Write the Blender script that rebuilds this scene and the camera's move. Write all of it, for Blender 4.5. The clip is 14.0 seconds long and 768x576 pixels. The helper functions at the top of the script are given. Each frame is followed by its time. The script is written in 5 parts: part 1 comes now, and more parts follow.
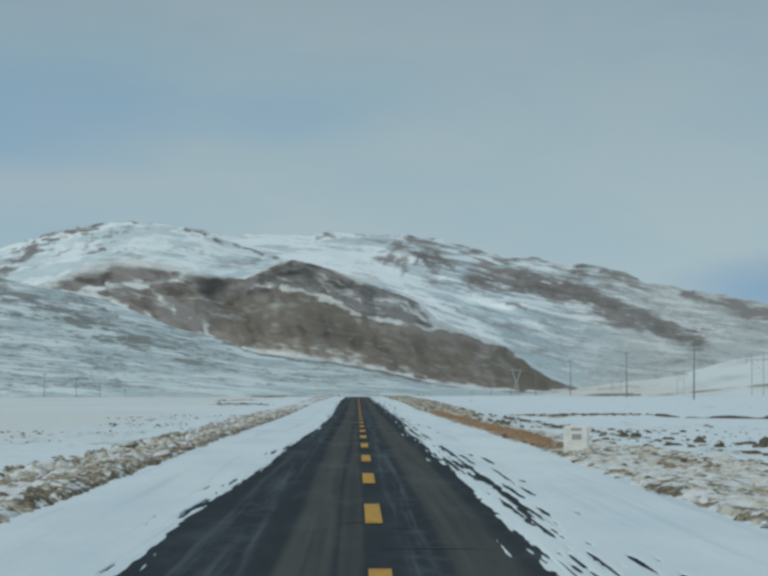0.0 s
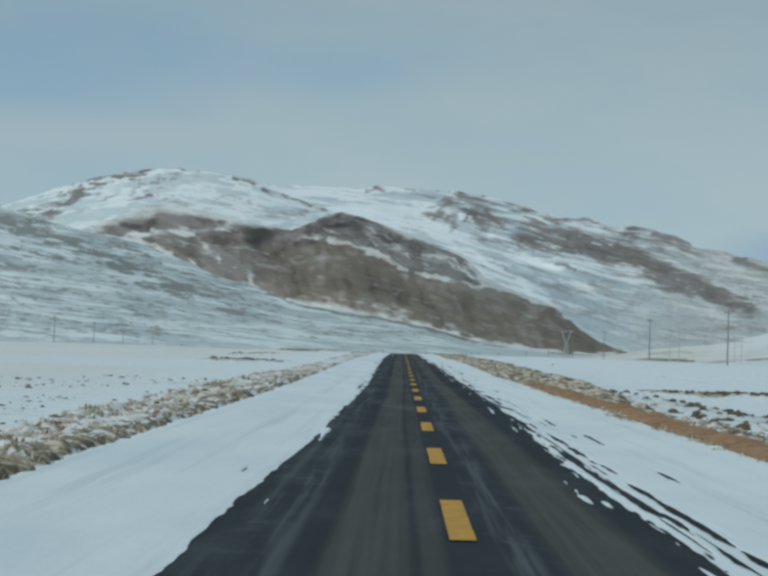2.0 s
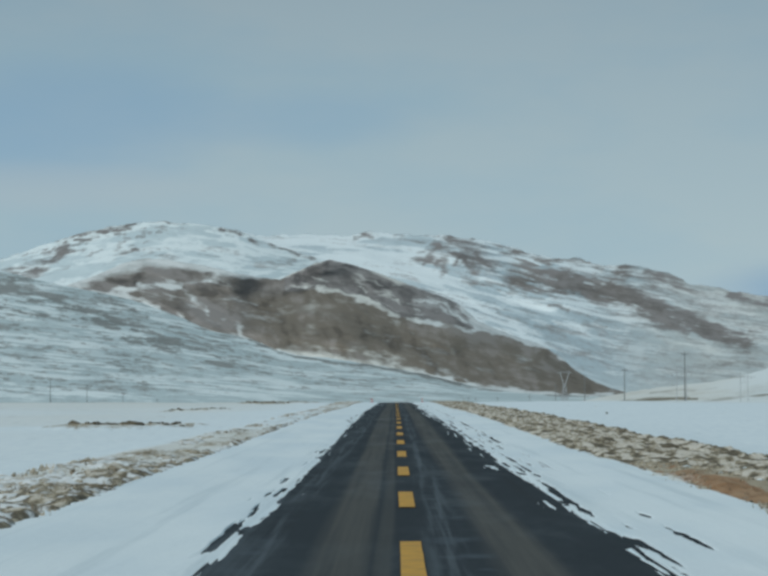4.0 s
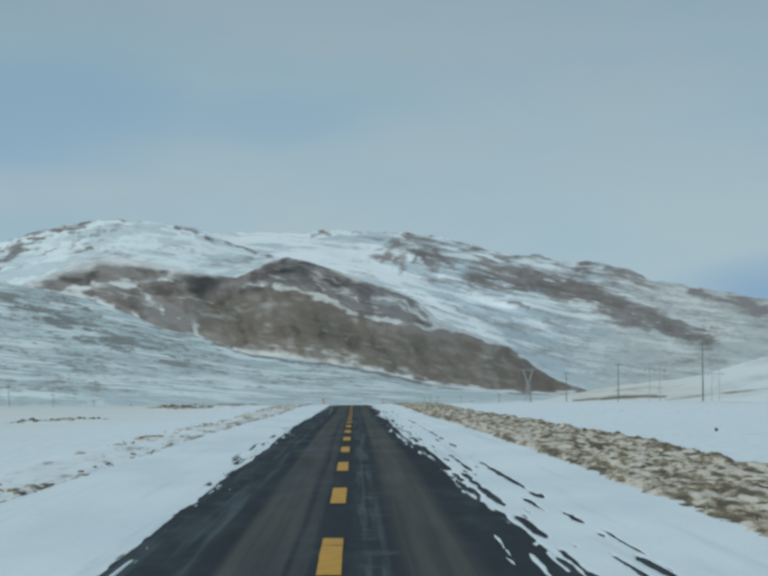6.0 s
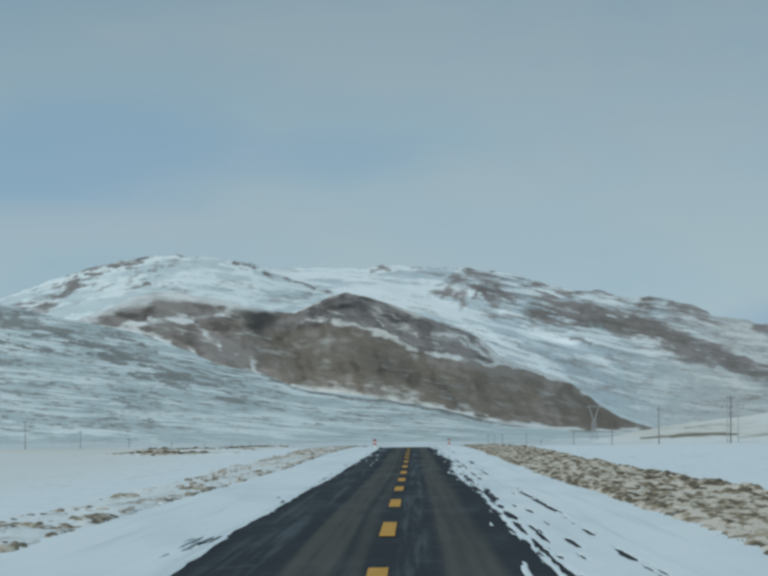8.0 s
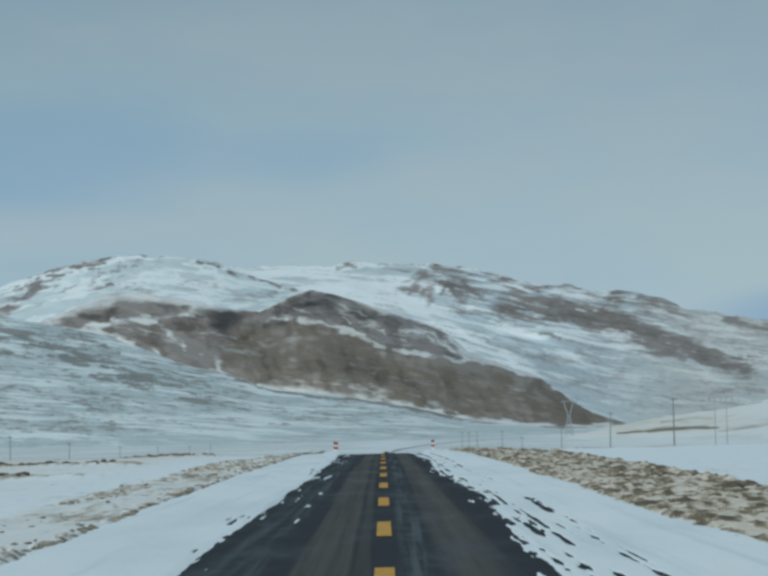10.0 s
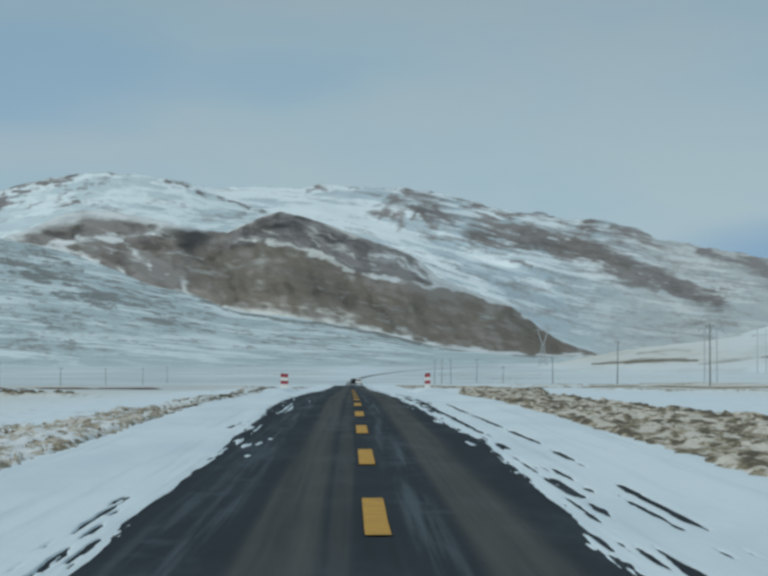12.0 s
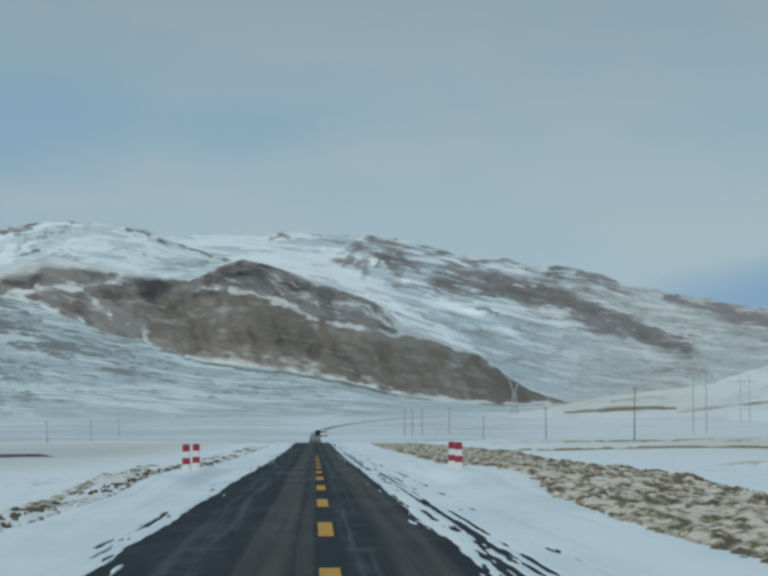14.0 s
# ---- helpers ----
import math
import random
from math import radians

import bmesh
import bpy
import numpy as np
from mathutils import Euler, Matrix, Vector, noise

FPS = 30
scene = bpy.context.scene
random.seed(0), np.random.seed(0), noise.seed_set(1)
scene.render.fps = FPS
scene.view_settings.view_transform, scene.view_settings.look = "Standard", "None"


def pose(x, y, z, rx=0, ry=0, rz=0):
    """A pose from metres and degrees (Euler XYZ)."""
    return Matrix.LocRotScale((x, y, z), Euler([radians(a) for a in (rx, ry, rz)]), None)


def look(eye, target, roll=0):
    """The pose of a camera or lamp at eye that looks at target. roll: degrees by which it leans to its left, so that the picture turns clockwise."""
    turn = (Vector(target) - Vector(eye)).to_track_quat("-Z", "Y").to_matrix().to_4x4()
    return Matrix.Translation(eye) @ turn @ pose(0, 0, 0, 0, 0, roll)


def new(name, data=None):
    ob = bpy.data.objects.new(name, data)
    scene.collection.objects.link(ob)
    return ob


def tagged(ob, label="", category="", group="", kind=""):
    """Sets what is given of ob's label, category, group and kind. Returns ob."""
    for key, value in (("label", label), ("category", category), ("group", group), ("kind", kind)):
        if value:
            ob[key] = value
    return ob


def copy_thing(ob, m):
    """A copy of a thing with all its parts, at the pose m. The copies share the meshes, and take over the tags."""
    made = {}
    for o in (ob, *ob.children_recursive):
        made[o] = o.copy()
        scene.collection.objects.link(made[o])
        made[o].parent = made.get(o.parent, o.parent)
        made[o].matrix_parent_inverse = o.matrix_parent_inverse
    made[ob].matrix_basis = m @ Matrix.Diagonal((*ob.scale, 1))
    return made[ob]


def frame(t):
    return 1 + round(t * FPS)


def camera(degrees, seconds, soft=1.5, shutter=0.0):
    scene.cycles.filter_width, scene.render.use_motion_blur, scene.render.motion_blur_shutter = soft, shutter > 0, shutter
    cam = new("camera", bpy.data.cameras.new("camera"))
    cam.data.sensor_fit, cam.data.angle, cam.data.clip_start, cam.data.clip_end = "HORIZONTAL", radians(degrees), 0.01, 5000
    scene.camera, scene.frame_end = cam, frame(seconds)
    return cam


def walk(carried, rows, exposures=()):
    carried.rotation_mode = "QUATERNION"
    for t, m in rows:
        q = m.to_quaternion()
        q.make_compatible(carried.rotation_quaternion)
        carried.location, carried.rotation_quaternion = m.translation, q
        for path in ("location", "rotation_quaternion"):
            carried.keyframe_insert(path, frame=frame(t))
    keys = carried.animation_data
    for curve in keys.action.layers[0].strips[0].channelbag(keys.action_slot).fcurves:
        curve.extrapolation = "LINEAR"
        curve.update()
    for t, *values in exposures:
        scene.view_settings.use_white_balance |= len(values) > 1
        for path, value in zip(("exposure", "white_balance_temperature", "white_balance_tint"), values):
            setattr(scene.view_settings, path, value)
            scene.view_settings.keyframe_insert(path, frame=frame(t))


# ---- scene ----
# A straight snowy highway across a plain towards bare, snow-streaked hills.
cam = camera(16.23, 14.0, soft=3.1)
PATH = [
    (0.0, (-0.150, -0.00, 1.269), (0.863, 99.93, 4.923), -0.194),
    (0.5, (-0.267, 12.22, 1.258), (0.870, 112.13, 5.463), 0.340),
    (1.0, (-0.352, 24.33, 1.240), (-0.059, 124.21, 5.981), -0.101),
    (1.5, (-0.374, 36.52, 1.163), (-0.558, 136.45, 5.024), 0.285),
    (2.0, (-0.383, 49.07, 1.144), (-1.096, 149.04, 3.155), 1.752),
    (2.5, (-0.322, 61.66, 1.148), (-2.090, 161.61, 3.618), 1.487),
    (3.0, (-0.255, 73.95, 1.091), (-0.802, 173.87, 5.059), 0.523),
    (5.5, (0.118, 135.07, 1.112), (-0.587, 235.01, 4.578), -0.981),
    (6.0, (0.170, 147.63, 1.135), (1.306, 247.55, 4.877), -0.483),
    (6.5, (0.198, 160.23, 1.129), (1.215, 260.15, 5.084), 0.092),
    (7.0, (0.264, 172.76, 1.135), (-0.168, 272.65, 5.890), -0.220),
    (7.5, (0.299, 185.16, 1.150), (-0.719, 285.02, 6.293), -0.376),
    (10.0, (0.012, 246.79, 1.109), (0.177, 346.66, 6.177), -1.344),
    (10.5, (-0.073, 259.54, 1.129), (1.287, 359.40, 6.323), -1.220),
    (11.0, (-0.135, 272.52, 1.137), (1.645, 372.41, 5.399), -0.843),
    (11.5, (-0.147, 285.52, 1.083), (1.629, 385.46, 4.219), -0.496),
    (12.0, (-0.165, 298.39, 1.093), (1.105, 398.36, 3.390), -0.096),
    (12.5, (-0.151, 310.90, 1.114), (0.732, 410.87, 3.382), -0.242),
    (13.0, (-0.137, 323.25, 1.129), (1.251, 423.24, 0.869), -0.062),
    (13.5, (-0.123, 335.53, 1.109), (1.919, 435.49, 3.065), -0.062),
    (14.0, (-0.107, 347.91, 1.100), (2.508, 447.79, 5.214), -0.438),
]
walk(cam, [(t, look(eye, target, roll)) for t, eye, target, roll in PATH], [(0.0, -0.03, 6650, 7.0), (3.0, -0.02, 6650, 7.0), (6.0, 0.03, 6500, 7.0), (7.5, -0.02, 6500, 7.0), (10.0, -0.02, 6500, 7.0), (13.0, 0.02, 6500, 7.0), (14.0, -0.03, 6500, 7.0)])

# ---- sky and sun ----
SUN_ELEVATION, SUN_ROTATION = radians(38), radians(215)
world = bpy.data.worlds.new("overcast_sky")
scene.world = world
world.use_nodes = True
wn, wl = world.node_tree.nodes, world.node_tree.links
wn.clear()
out = wn.new("ShaderNodeOutputWorld")
back = wn.new("ShaderNodeBackground")
sky = wn.new("ShaderNodeTexSky")
sky.sky_type, sky.sun_disc = "NISHITA", False
sky.sun_elevation, sky.sun_rotation = SUN_ELEVATION, SUN_ROTATION
coord = wn.new("ShaderNodeTexCoord")
stretch = wn.new("ShaderNodeMapping")
stretch.inputs["Scale"].default_value = (4.0, 4.0, 11.0)
stretch.inputs["Location"].default_value = (0.3, 0.0, 0.35)
puff = wn.new("ShaderNodeTexNoise")
puff.inputs["Scale"].default_value, puff.inputs["Detail"].default_value = 2.2, 6.0
puff.inputs["Roughness"].default_value = 0.52
ramp = wn.new("ShaderNodeValToRGB")
ramp.color_ramp.elements[0].position, ramp.color_ramp.elements[0].color = 0.34, (0.258, 0.380, 0.474, 1)
ramp.color_ramp.elements[1].position, ramp.color_ramp.elements[1].color = 0.60, (0.304, 0.403, 0.470, 1)
dim = wn.new("ShaderNodeVectorMath")
dim.operation = "SCALE"
dim.inputs["Scale"].default_value = 0.10
blend = wn.new("ShaderNodeMixRGB")
blend.inputs[0].default_value = 0.9
wl.new(coord.outputs["Generated"], stretch.inputs["Vector"])
wl.new(stretch.outputs["Vector"], puff.inputs["Vector"])
wl.new(sky.outputs["Color"], dim.inputs[0])
wl.new(dim.outputs["Vector"], blend.inputs[1])
wl.new(ramp.outputs["Color"], blend.inputs[2])
apart = wn.new("ShaderNodeSeparateXYZ")
wl.new(coord.outputs["Generated"], apart.inputs[0])
rise = wn.new("ShaderNodeMapRange")
rise.inputs["From Min"].default_value, rise.inputs["From Max"].default_value = 0.03, 0.20
rise.inputs["To Min"].default_value, rise.inputs["To Max"].default_value = 1.20, 0.80
wl.new(apart.outputs["Z"], rise.inputs["Value"])
def sky_math(op, a, b):
    nd = wn.new("ShaderNodeMath")
    nd.operation = op
    for k, v in ((0, a), (1, b)):
        if isinstance(v, float):
            nd.inputs[k].default_value = v
        else:
            wl.new(v, nd.inputs[k])
    return nd.outputs[0]


def cloud_gap(under, x, z, wide, tall, most, color):
    """A soft hole in the cloud cover round a direction, ragged by the cloud noise, through which bluer sky shows."""
    off_x = sky_math("MULTIPLY", sky_math("SUBTRACT", apart.outputs["X"], x), 1.0 / wide)
    off_z = sky_math("MULTIPLY", sky_math("SUBTRACT", apart.outputs["Z"], z), 1.0 / tall)
    gap = sky_math("ADD", sky_math("ADD", sky_math("MULTIPLY", off_x, off_x), sky_math("MULTIPLY", off_z, off_z)), sky_math("MULTIPLY", puff.outputs["Fac"], 0.9))
    clear = wn.new("ShaderNodeMapRange")
    clear.interpolation_type = "SMOOTHSTEP"
    for key, value in (("From Min", 0.3), ("From Max", 1.8), ("To Min", most), ("To Max", 0.0)):
        clear.inputs[key].default_value = value
    wl.new(gap, clear.inputs["Value"])
    open_sky = wn.new("ShaderNodeMixRGB")
    open_sky.inputs[2].default_value = (*color, 1)
    wl.new(clear.outputs["Result"], open_sky.inputs[0])
    wl.new(under, open_sky.inputs[1])
    return open_sky.outputs["Color"]


cover = cloud_gap(blend.outputs["Color"], 0.20, 0.036, 0.085, 0.016, 0.85, (0.158, 0.280, 0.440))
cover = cloud_gap(cover, -0.125, 0.098, 0.075, 0.024, 0.62, (0.208, 0.348, 0.500))
cover = cloud_gap(cover, -0.035, 0.100, 0.050, 0.012, 0.35, (0.215, 0.355, 0.500))
cover = cloud_gap(cover, -0.130, 0.075, 0.080, 0.010, 0.45, (0.345, 0.420, 0.480))
lift = wn.new("ShaderNodeVectorMath")
lift.operation = "SCALE"
wl.new(cover, lift.inputs[0])
wl.new(rise.outputs["Result"], lift.inputs["Scale"])
wl.new(lift.outputs["Vector"], back.inputs["Color"])
lean = wn.new("ShaderNodeMath")
lean.operation = "MULTIPLY_ADD"
lean.inputs[1].default_value = 0.45
wl.new(apart.outputs["X"], lean.inputs[0])
wl.new(puff.outputs["Fac"], lean.inputs[2])
wl.new(lean.outputs[0], ramp.inputs["Fac"])
back.inputs["Strength"].default_value = 1.0
wl.new(back.outputs["Background"], out.inputs["Surface"])

sun_data = bpy.data.lights.new("sun", "SUN")
sun_data.energy, sun_data.angle, sun_data.color = 1.55, radians(14), (0.99, 0.97, 0.93)
sun = new("sun", sun_data)
sun_way = Vector((math.sin(SUN_ROTATION) * math.cos(SUN_ELEVATION), math.cos(SUN_ROTATION) * math.cos(SUN_ELEVATION), math.sin(SUN_ELEVATION)))
sun.rotation_euler = (-sun_way).to_track_quat("-Z", "Y").to_euler()


# ---- noise on arrays ----
def lattice(ix, iy, seed):
    h = (ix.astype(np.int64) * 374761393 + iy.astype(np.int64) * 668265263 + seed * 1442695041) & 0x7FFFFFFF
    h = ((h ^ (h >> 13)) * 1274126177) & 0x7FFFFFFF
    return ((h ^ (h >> 16)) & 0xFFFF) / 65535.0


def grain(x, y, seed=0):
    """Smooth value noise, 0 to 1."""
    x, y = np.broadcast_arrays(np.asarray(x, float), np.asarray(y, float))
    ix, iy = np.floor(x), np.floor(y)
    fx, fy = x - ix, y - iy
    fx, fy = fx * fx * (3 - 2 * fx), fy * fy * (3 - 2 * fy)
    a, b = lattice(ix, iy, seed), lattice(ix + 1, iy, seed)
    c, d = lattice(ix, iy + 1, seed), lattice(ix + 1, iy + 1, seed)
    return (a * (1 - fx) + b * fx) * (1 - fy) + (c * (1 - fx) + d * fx) * fy


def fbm(x, y, seed=0, octaves=4):
    """Several turned layers of grain."""
    x, y = np.asarray(x, float), np.asarray(y, float)
    total, size, scale = 0.0, 0.0, 1.0
    for k in range(octaves):
        c, w = math.cos(0.6 + 0.9 * k), math.sin(0.6 + 0.9 * k)
        total = total + grain((c * x - w * y) / scale + 3.7 * k, (w * x + c * y) / scale - 1.9 * k, seed + 17 * k) * scale
        size, scale = size + scale, scale * 0.5
    return total / size


def smooth(a, b, v):
    v = np.clip((v - a) / (b - a), 0, 1)
    return v * v * (3 - 2 * v)


# ---- materials ----
def node_material(name):
    mat = bpy.data.materials.new(name)
    mat.use_nodes = True
    nt = mat.node_tree
    return mat, nt.nodes, nt.links, nt.nodes["Principled BSDF"]


def add_noise(nodes, links, vector, scale, detail=4.0, rough=0.6, stretch=(1, 1, 1), turn=(0, 0, 0)):
    mp = nodes.new("ShaderNodeMapping")
    mp.inputs["Scale"].default_value = stretch
    mp.inputs["Rotation"].default_value = turn
    tx = nodes.new("ShaderNodeTexNoise")
    tx.inputs["Scale"].default_value, tx.inputs["Detail"].default_value = scale, detail
    tx.inputs["Roughness"].default_value = rough
    links.new(vector, mp.inputs["Vector"])
    links.new(mp.outputs["Vector"], tx.inputs["Vector"])
    return tx.outputs["Fac"]


def add_mix(nodes, links, fac, a, b):
    mx = nodes.new("ShaderNodeMixRGB")
    for k, v in ((0, fac), (1, a), (2, b)):
        if isinstance(v, (tuple, float, int)):
            mx.inputs[k].default_value = v if k == 0 else (*v, 1)
        else:
            links.new(v, mx.inputs[k])
    return mx.outputs["Color"]


def add_range(nodes, links, value, lo, hi, to_lo=0.0, to_hi=1.0):
    rg = nodes.new("ShaderNodeMapRange")
    rg.interpolation_type = "SMOOTHSTEP"
    for k, v in zip(("From Min", "From Max", "To Min", "To Max"), (lo, hi, to_lo, to_hi)):
        rg.inputs[k].default_value = v
    links.new(value, rg.inputs["Value"])
    return rg.outputs["Result"]


def add_math(nodes, links, op, a, b):
    mt = nodes.new("ShaderNodeMath")
    mt.operation = op
    for k, v in ((0, a), (1, b)):
        if isinstance(v, (float, int)):
            mt.inputs[k].default_value = v
        else:
            links.new(v, mt.inputs[k])
    return mt.outputs[0]


def add_bump(nodes, links, shader, height, strength, distance):
    bp = nodes.new("ShaderNodeBump")
    bp.inputs["Strength"].default_value, bp.inputs["Distance"].default_value = strength, distance
    links.new(height, bp.inputs["Height"])
    links.new(bp.outputs["Normal"], shader.inputs["Normal"])


def terrain_material(name, snow, earths, size, spread=0.8, edge=0.12, bump=1.0):
    """Snow over bare earth. The 'bare' value of the mesh says how much earth shows; noise of that size (metres) breaks it up."""
    mat, nodes, links, shader = node_material(name)
    at = nodes.new("ShaderNodeAttribute")
    at.attribute_name = "bare"
    co = nodes.new("ShaderNodeTexCoord").outputs["Object"]
    broad = add_noise(nodes, links, co, 1.0 / size, 6.0, 0.60, (1, 0.16, 1))
    fine = add_noise(nodes, links, co, 5.0 / size, 8.0, 0.70, (1, 0.16, 1))
    speck = add_noise(nodes, links, co, 16.0 / size, 5.0, 0.7)
    mixed = add_math(nodes, links, "ADD", add_math(nodes, links, "MULTIPLY", broad, 0.5), add_math(nodes, links, "MULTIPLY", fine, 0.5))
    mixed = add_math(nodes, links, "ADD", add_math(nodes, links, "MULTIPLY", mixed, 0.7), add_math(nodes, links, "MULTIPLY", speck, 0.3))
    push = add_math(nodes, links, "MULTIPLY", add_math(nodes, links, "SUBTRACT", mixed, 0.5), 2.0 * spread)
    fac = add_range(nodes, links, add_math(nodes, links, "ADD", at.outputs["Fac"], push), 0.5 - edge, 0.5 + edge)
    wide = add_noise(nodes, links, co, 0.55 / size, 5.0, 0.62)
    soil = add_mix(nodes, links, add_range(nodes, links, wide, 0.32, 0.70), earths[0], earths[1])
    soil = add_mix(nodes, links, add_range(nodes, links, fine, 0.46, 0.68, 0.0, 0.75), soil, earths[2])
    white = add_mix(nodes, links, add_range(nodes, links, fine, 0.35, 0.65), snow[0], snow[1])
    stub = nodes.new("ShaderNodeAttribute")
    stub.attribute_name = "straw"
    white = add_mix(nodes, links, stub.outputs["Fac"], white, (0.66, 0.635, 0.555))
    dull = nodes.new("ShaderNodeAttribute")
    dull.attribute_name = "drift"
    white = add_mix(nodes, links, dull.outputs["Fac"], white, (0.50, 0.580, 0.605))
    links.new(add_mix(nodes, links, fac, white, soil), shader.inputs["Base Color"])
    shader.inputs["Roughness"].default_value = 0.9
    shader.inputs["Specular IOR Level"].default_value = 0.1
    add_bump(nodes, links, shader, mixed, 0.5, size * 0.05 * bump)
    return mat


def hill_material(name, snow, soils, size, spread=0.30, edge=0.24, bump=1.0):
    """Snow over bare earth. The mesh says how much earth shows (bare), how dark or pale it is (tint), how dull the snow is (drift), where the earth is grey stone (rock) and where straw pokes through."""
    mat, nodes, links, shader = node_material(name)

    def given(key):
        at = nodes.new("ShaderNodeAttribute")
        at.attribute_name = key
        return at

    co = given("lay").outputs["Vector"]
    broad = add_noise(nodes, links, co, 0.5 / size, 5.0, 0.6, (0.30, 1, 1))
    fine = add_noise(nodes, links, co, 1.0 / size, 6.0, 0.66, (0.36, 1, 1))
    speck = add_noise(nodes, links, co, 2.6 / size, 4.0, 0.7, (0.55, 1, 1))
    mixed = add_math(nodes, links, "ADD", add_math(nodes, links, "MULTIPLY", fine, 0.5), add_math(nodes, links, "MULTIPLY", speck, 0.5))
    push = add_math(nodes, links, "MULTIPLY", add_math(nodes, links, "SUBTRACT", mixed, 0.5), 2.0 * spread)
    fac = add_range(nodes, links, add_math(nodes, links, "ADD", given("bare").outputs["Fac"], push), 0.5 - edge, 0.5 + edge)
    tone = add_math(nodes, links, "ADD", given("tint").outputs["Fac"], add_math(nodes, links, "MULTIPLY", add_math(nodes, links, "SUBTRACT", mixed, 0.5), 2.2))
    soil = add_mix(nodes, links, add_range(nodes, links, tone, 0.0, 0.9), soils[1], soils[2])
    soil = add_mix(nodes, links, add_range(nodes, links, tone, -0.05, -0.75), soil, soils[0])
    stone = add_mix(nodes, links, add_range(nodes, links, tone, -0.8, 0.9), (0.108, 0.107, 0.110), (0.265, 0.257, 0.256))
    soil = add_mix(nodes, links, given("rock").outputs["Fac"], soil, stone)
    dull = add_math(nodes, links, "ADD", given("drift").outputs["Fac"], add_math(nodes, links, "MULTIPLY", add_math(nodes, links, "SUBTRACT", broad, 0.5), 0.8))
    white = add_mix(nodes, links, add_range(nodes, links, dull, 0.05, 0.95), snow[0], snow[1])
    white = add_mix(nodes, links, given("straw").outputs["Fac"], white, (0.66, 0.635, 0.555))
    links.new(add_mix(nodes, links, fac, white, soil), shader.inputs["Base Color"])
    shader.inputs["Roughness"].default_value = 0.9
    shader.inputs["Specular IOR Level"].default_value = 0.1
    add_bump(nodes, links, shader, mixed, 0.7, size * 0.22 * bump)
    return mat


def plain_material(name, color, rough=0.6, metal=0.0, wear=None, scale=8.0, specular=0.4):
    mat, nodes, links, shader = node_material(name)
    co = nodes.new("ShaderNodeTexCoord").outputs["Object"]
    n = add_noise(nodes, links, co, scale, 5.0)
    other = wear or tuple(c * 0.72 for c in color)
    links.new(add_mix(nodes, links, add_range(nodes, links, n, 0.35, 0.75), color, other), shader.inputs["Base Color"])
    shader.inputs["Roughness"].default_value, shader.inputs["Metallic"].default_value = rough, metal
    shader.inputs["Specular IOR Level"].default_value = specular
    return mat


def mixed_material(name, colors):
    """Many small pieces of one heap, each with one of the colours."""
    mat, nodes, links, shader = node_material(name)
    geo = nodes.new("ShaderNodeNewGeometry")
    ramp = nodes.new("ShaderNodeValToRGB")
    ramp.color_ramp.interpolation = "CONSTANT"
    for k, (share, color) in enumerate(colors):
        el = ramp.color_ramp.elements[k] if k < 2 else ramp.color_ramp.elements.new(share)
        el.position, el.color = share, (*color, 1)
    links.new(geo.outputs["Random Per Island"], ramp.inputs["Fac"])
    n = add_noise(nodes, links, nodes.new("ShaderNodeTexCoord").outputs["Object"], 9.0, 5.0)
    tone = add_mix(nodes, links, add_range(nodes, links, n, 0.35, 0.7, 0.0, 0.45), ramp.outputs["Color"], (0.62, 0.60, 0.55))
    links.new(tone, shader.inputs["Base Color"])
    shader.inputs["Roughness"].default_value = 0.95
    shader.inputs["Specular IOR Level"].default_value = 0.1
    return mat


SNOW_A, SNOW_B = (0.775, 0.863, 0.896), (0.705, 0.80, 0.85)
M_HILL = hill_material("hill_snow_and_scree", ((0.70, 0.75, 0.765), (0.52, 0.575, 0.59)), ((0.122, 0.108, 0.092), (0.197, 0.175, 0.146), (0.295, 0.272, 0.250)), 11.0, spread=0.50, edge=0.42)
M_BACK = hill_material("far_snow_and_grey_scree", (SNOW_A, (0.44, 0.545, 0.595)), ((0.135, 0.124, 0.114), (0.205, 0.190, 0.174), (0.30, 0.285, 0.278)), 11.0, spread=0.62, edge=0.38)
M_PEAK = hill_material("summit_snow_and_rock", ((0.80, 0.890, 0.912), (0.565, 0.672, 0.710)), ((0.14, 0.13, 0.12), (0.20, 0.19, 0.178), (0.29, 0.275, 0.268)), 12.0, spread=0.70, edge=0.34)
M_SLOPE = hill_material("snowfield_slope", ((0.755, 0.845, 0.862), (0.490, 0.590, 0.612)), ((0.165, 0.175, 0.17), (0.235, 0.255, 0.25), (0.33, 0.35, 0.345)), 5.5, spread=0.90, edge=0.36)
M_RISE = hill_material("cream_snow_and_stubble", (SNOW_A, (0.62, 0.69, 0.70)), ((0.13, 0.115, 0.085), (0.22, 0.20, 0.15), (0.33, 0.31, 0.26)), 6.0, spread=0.40, edge=0.34)
M_GROUND = terrain_material("snow_and_dry_grass", (SNOW_A, SNOW_B), ((0.31, 0.260, 0.182), (0.49, 0.435, 0.335), (0.17, 0.145, 0.105)), 1.2, spread=1.8, edge=0.20, bump=0.5)


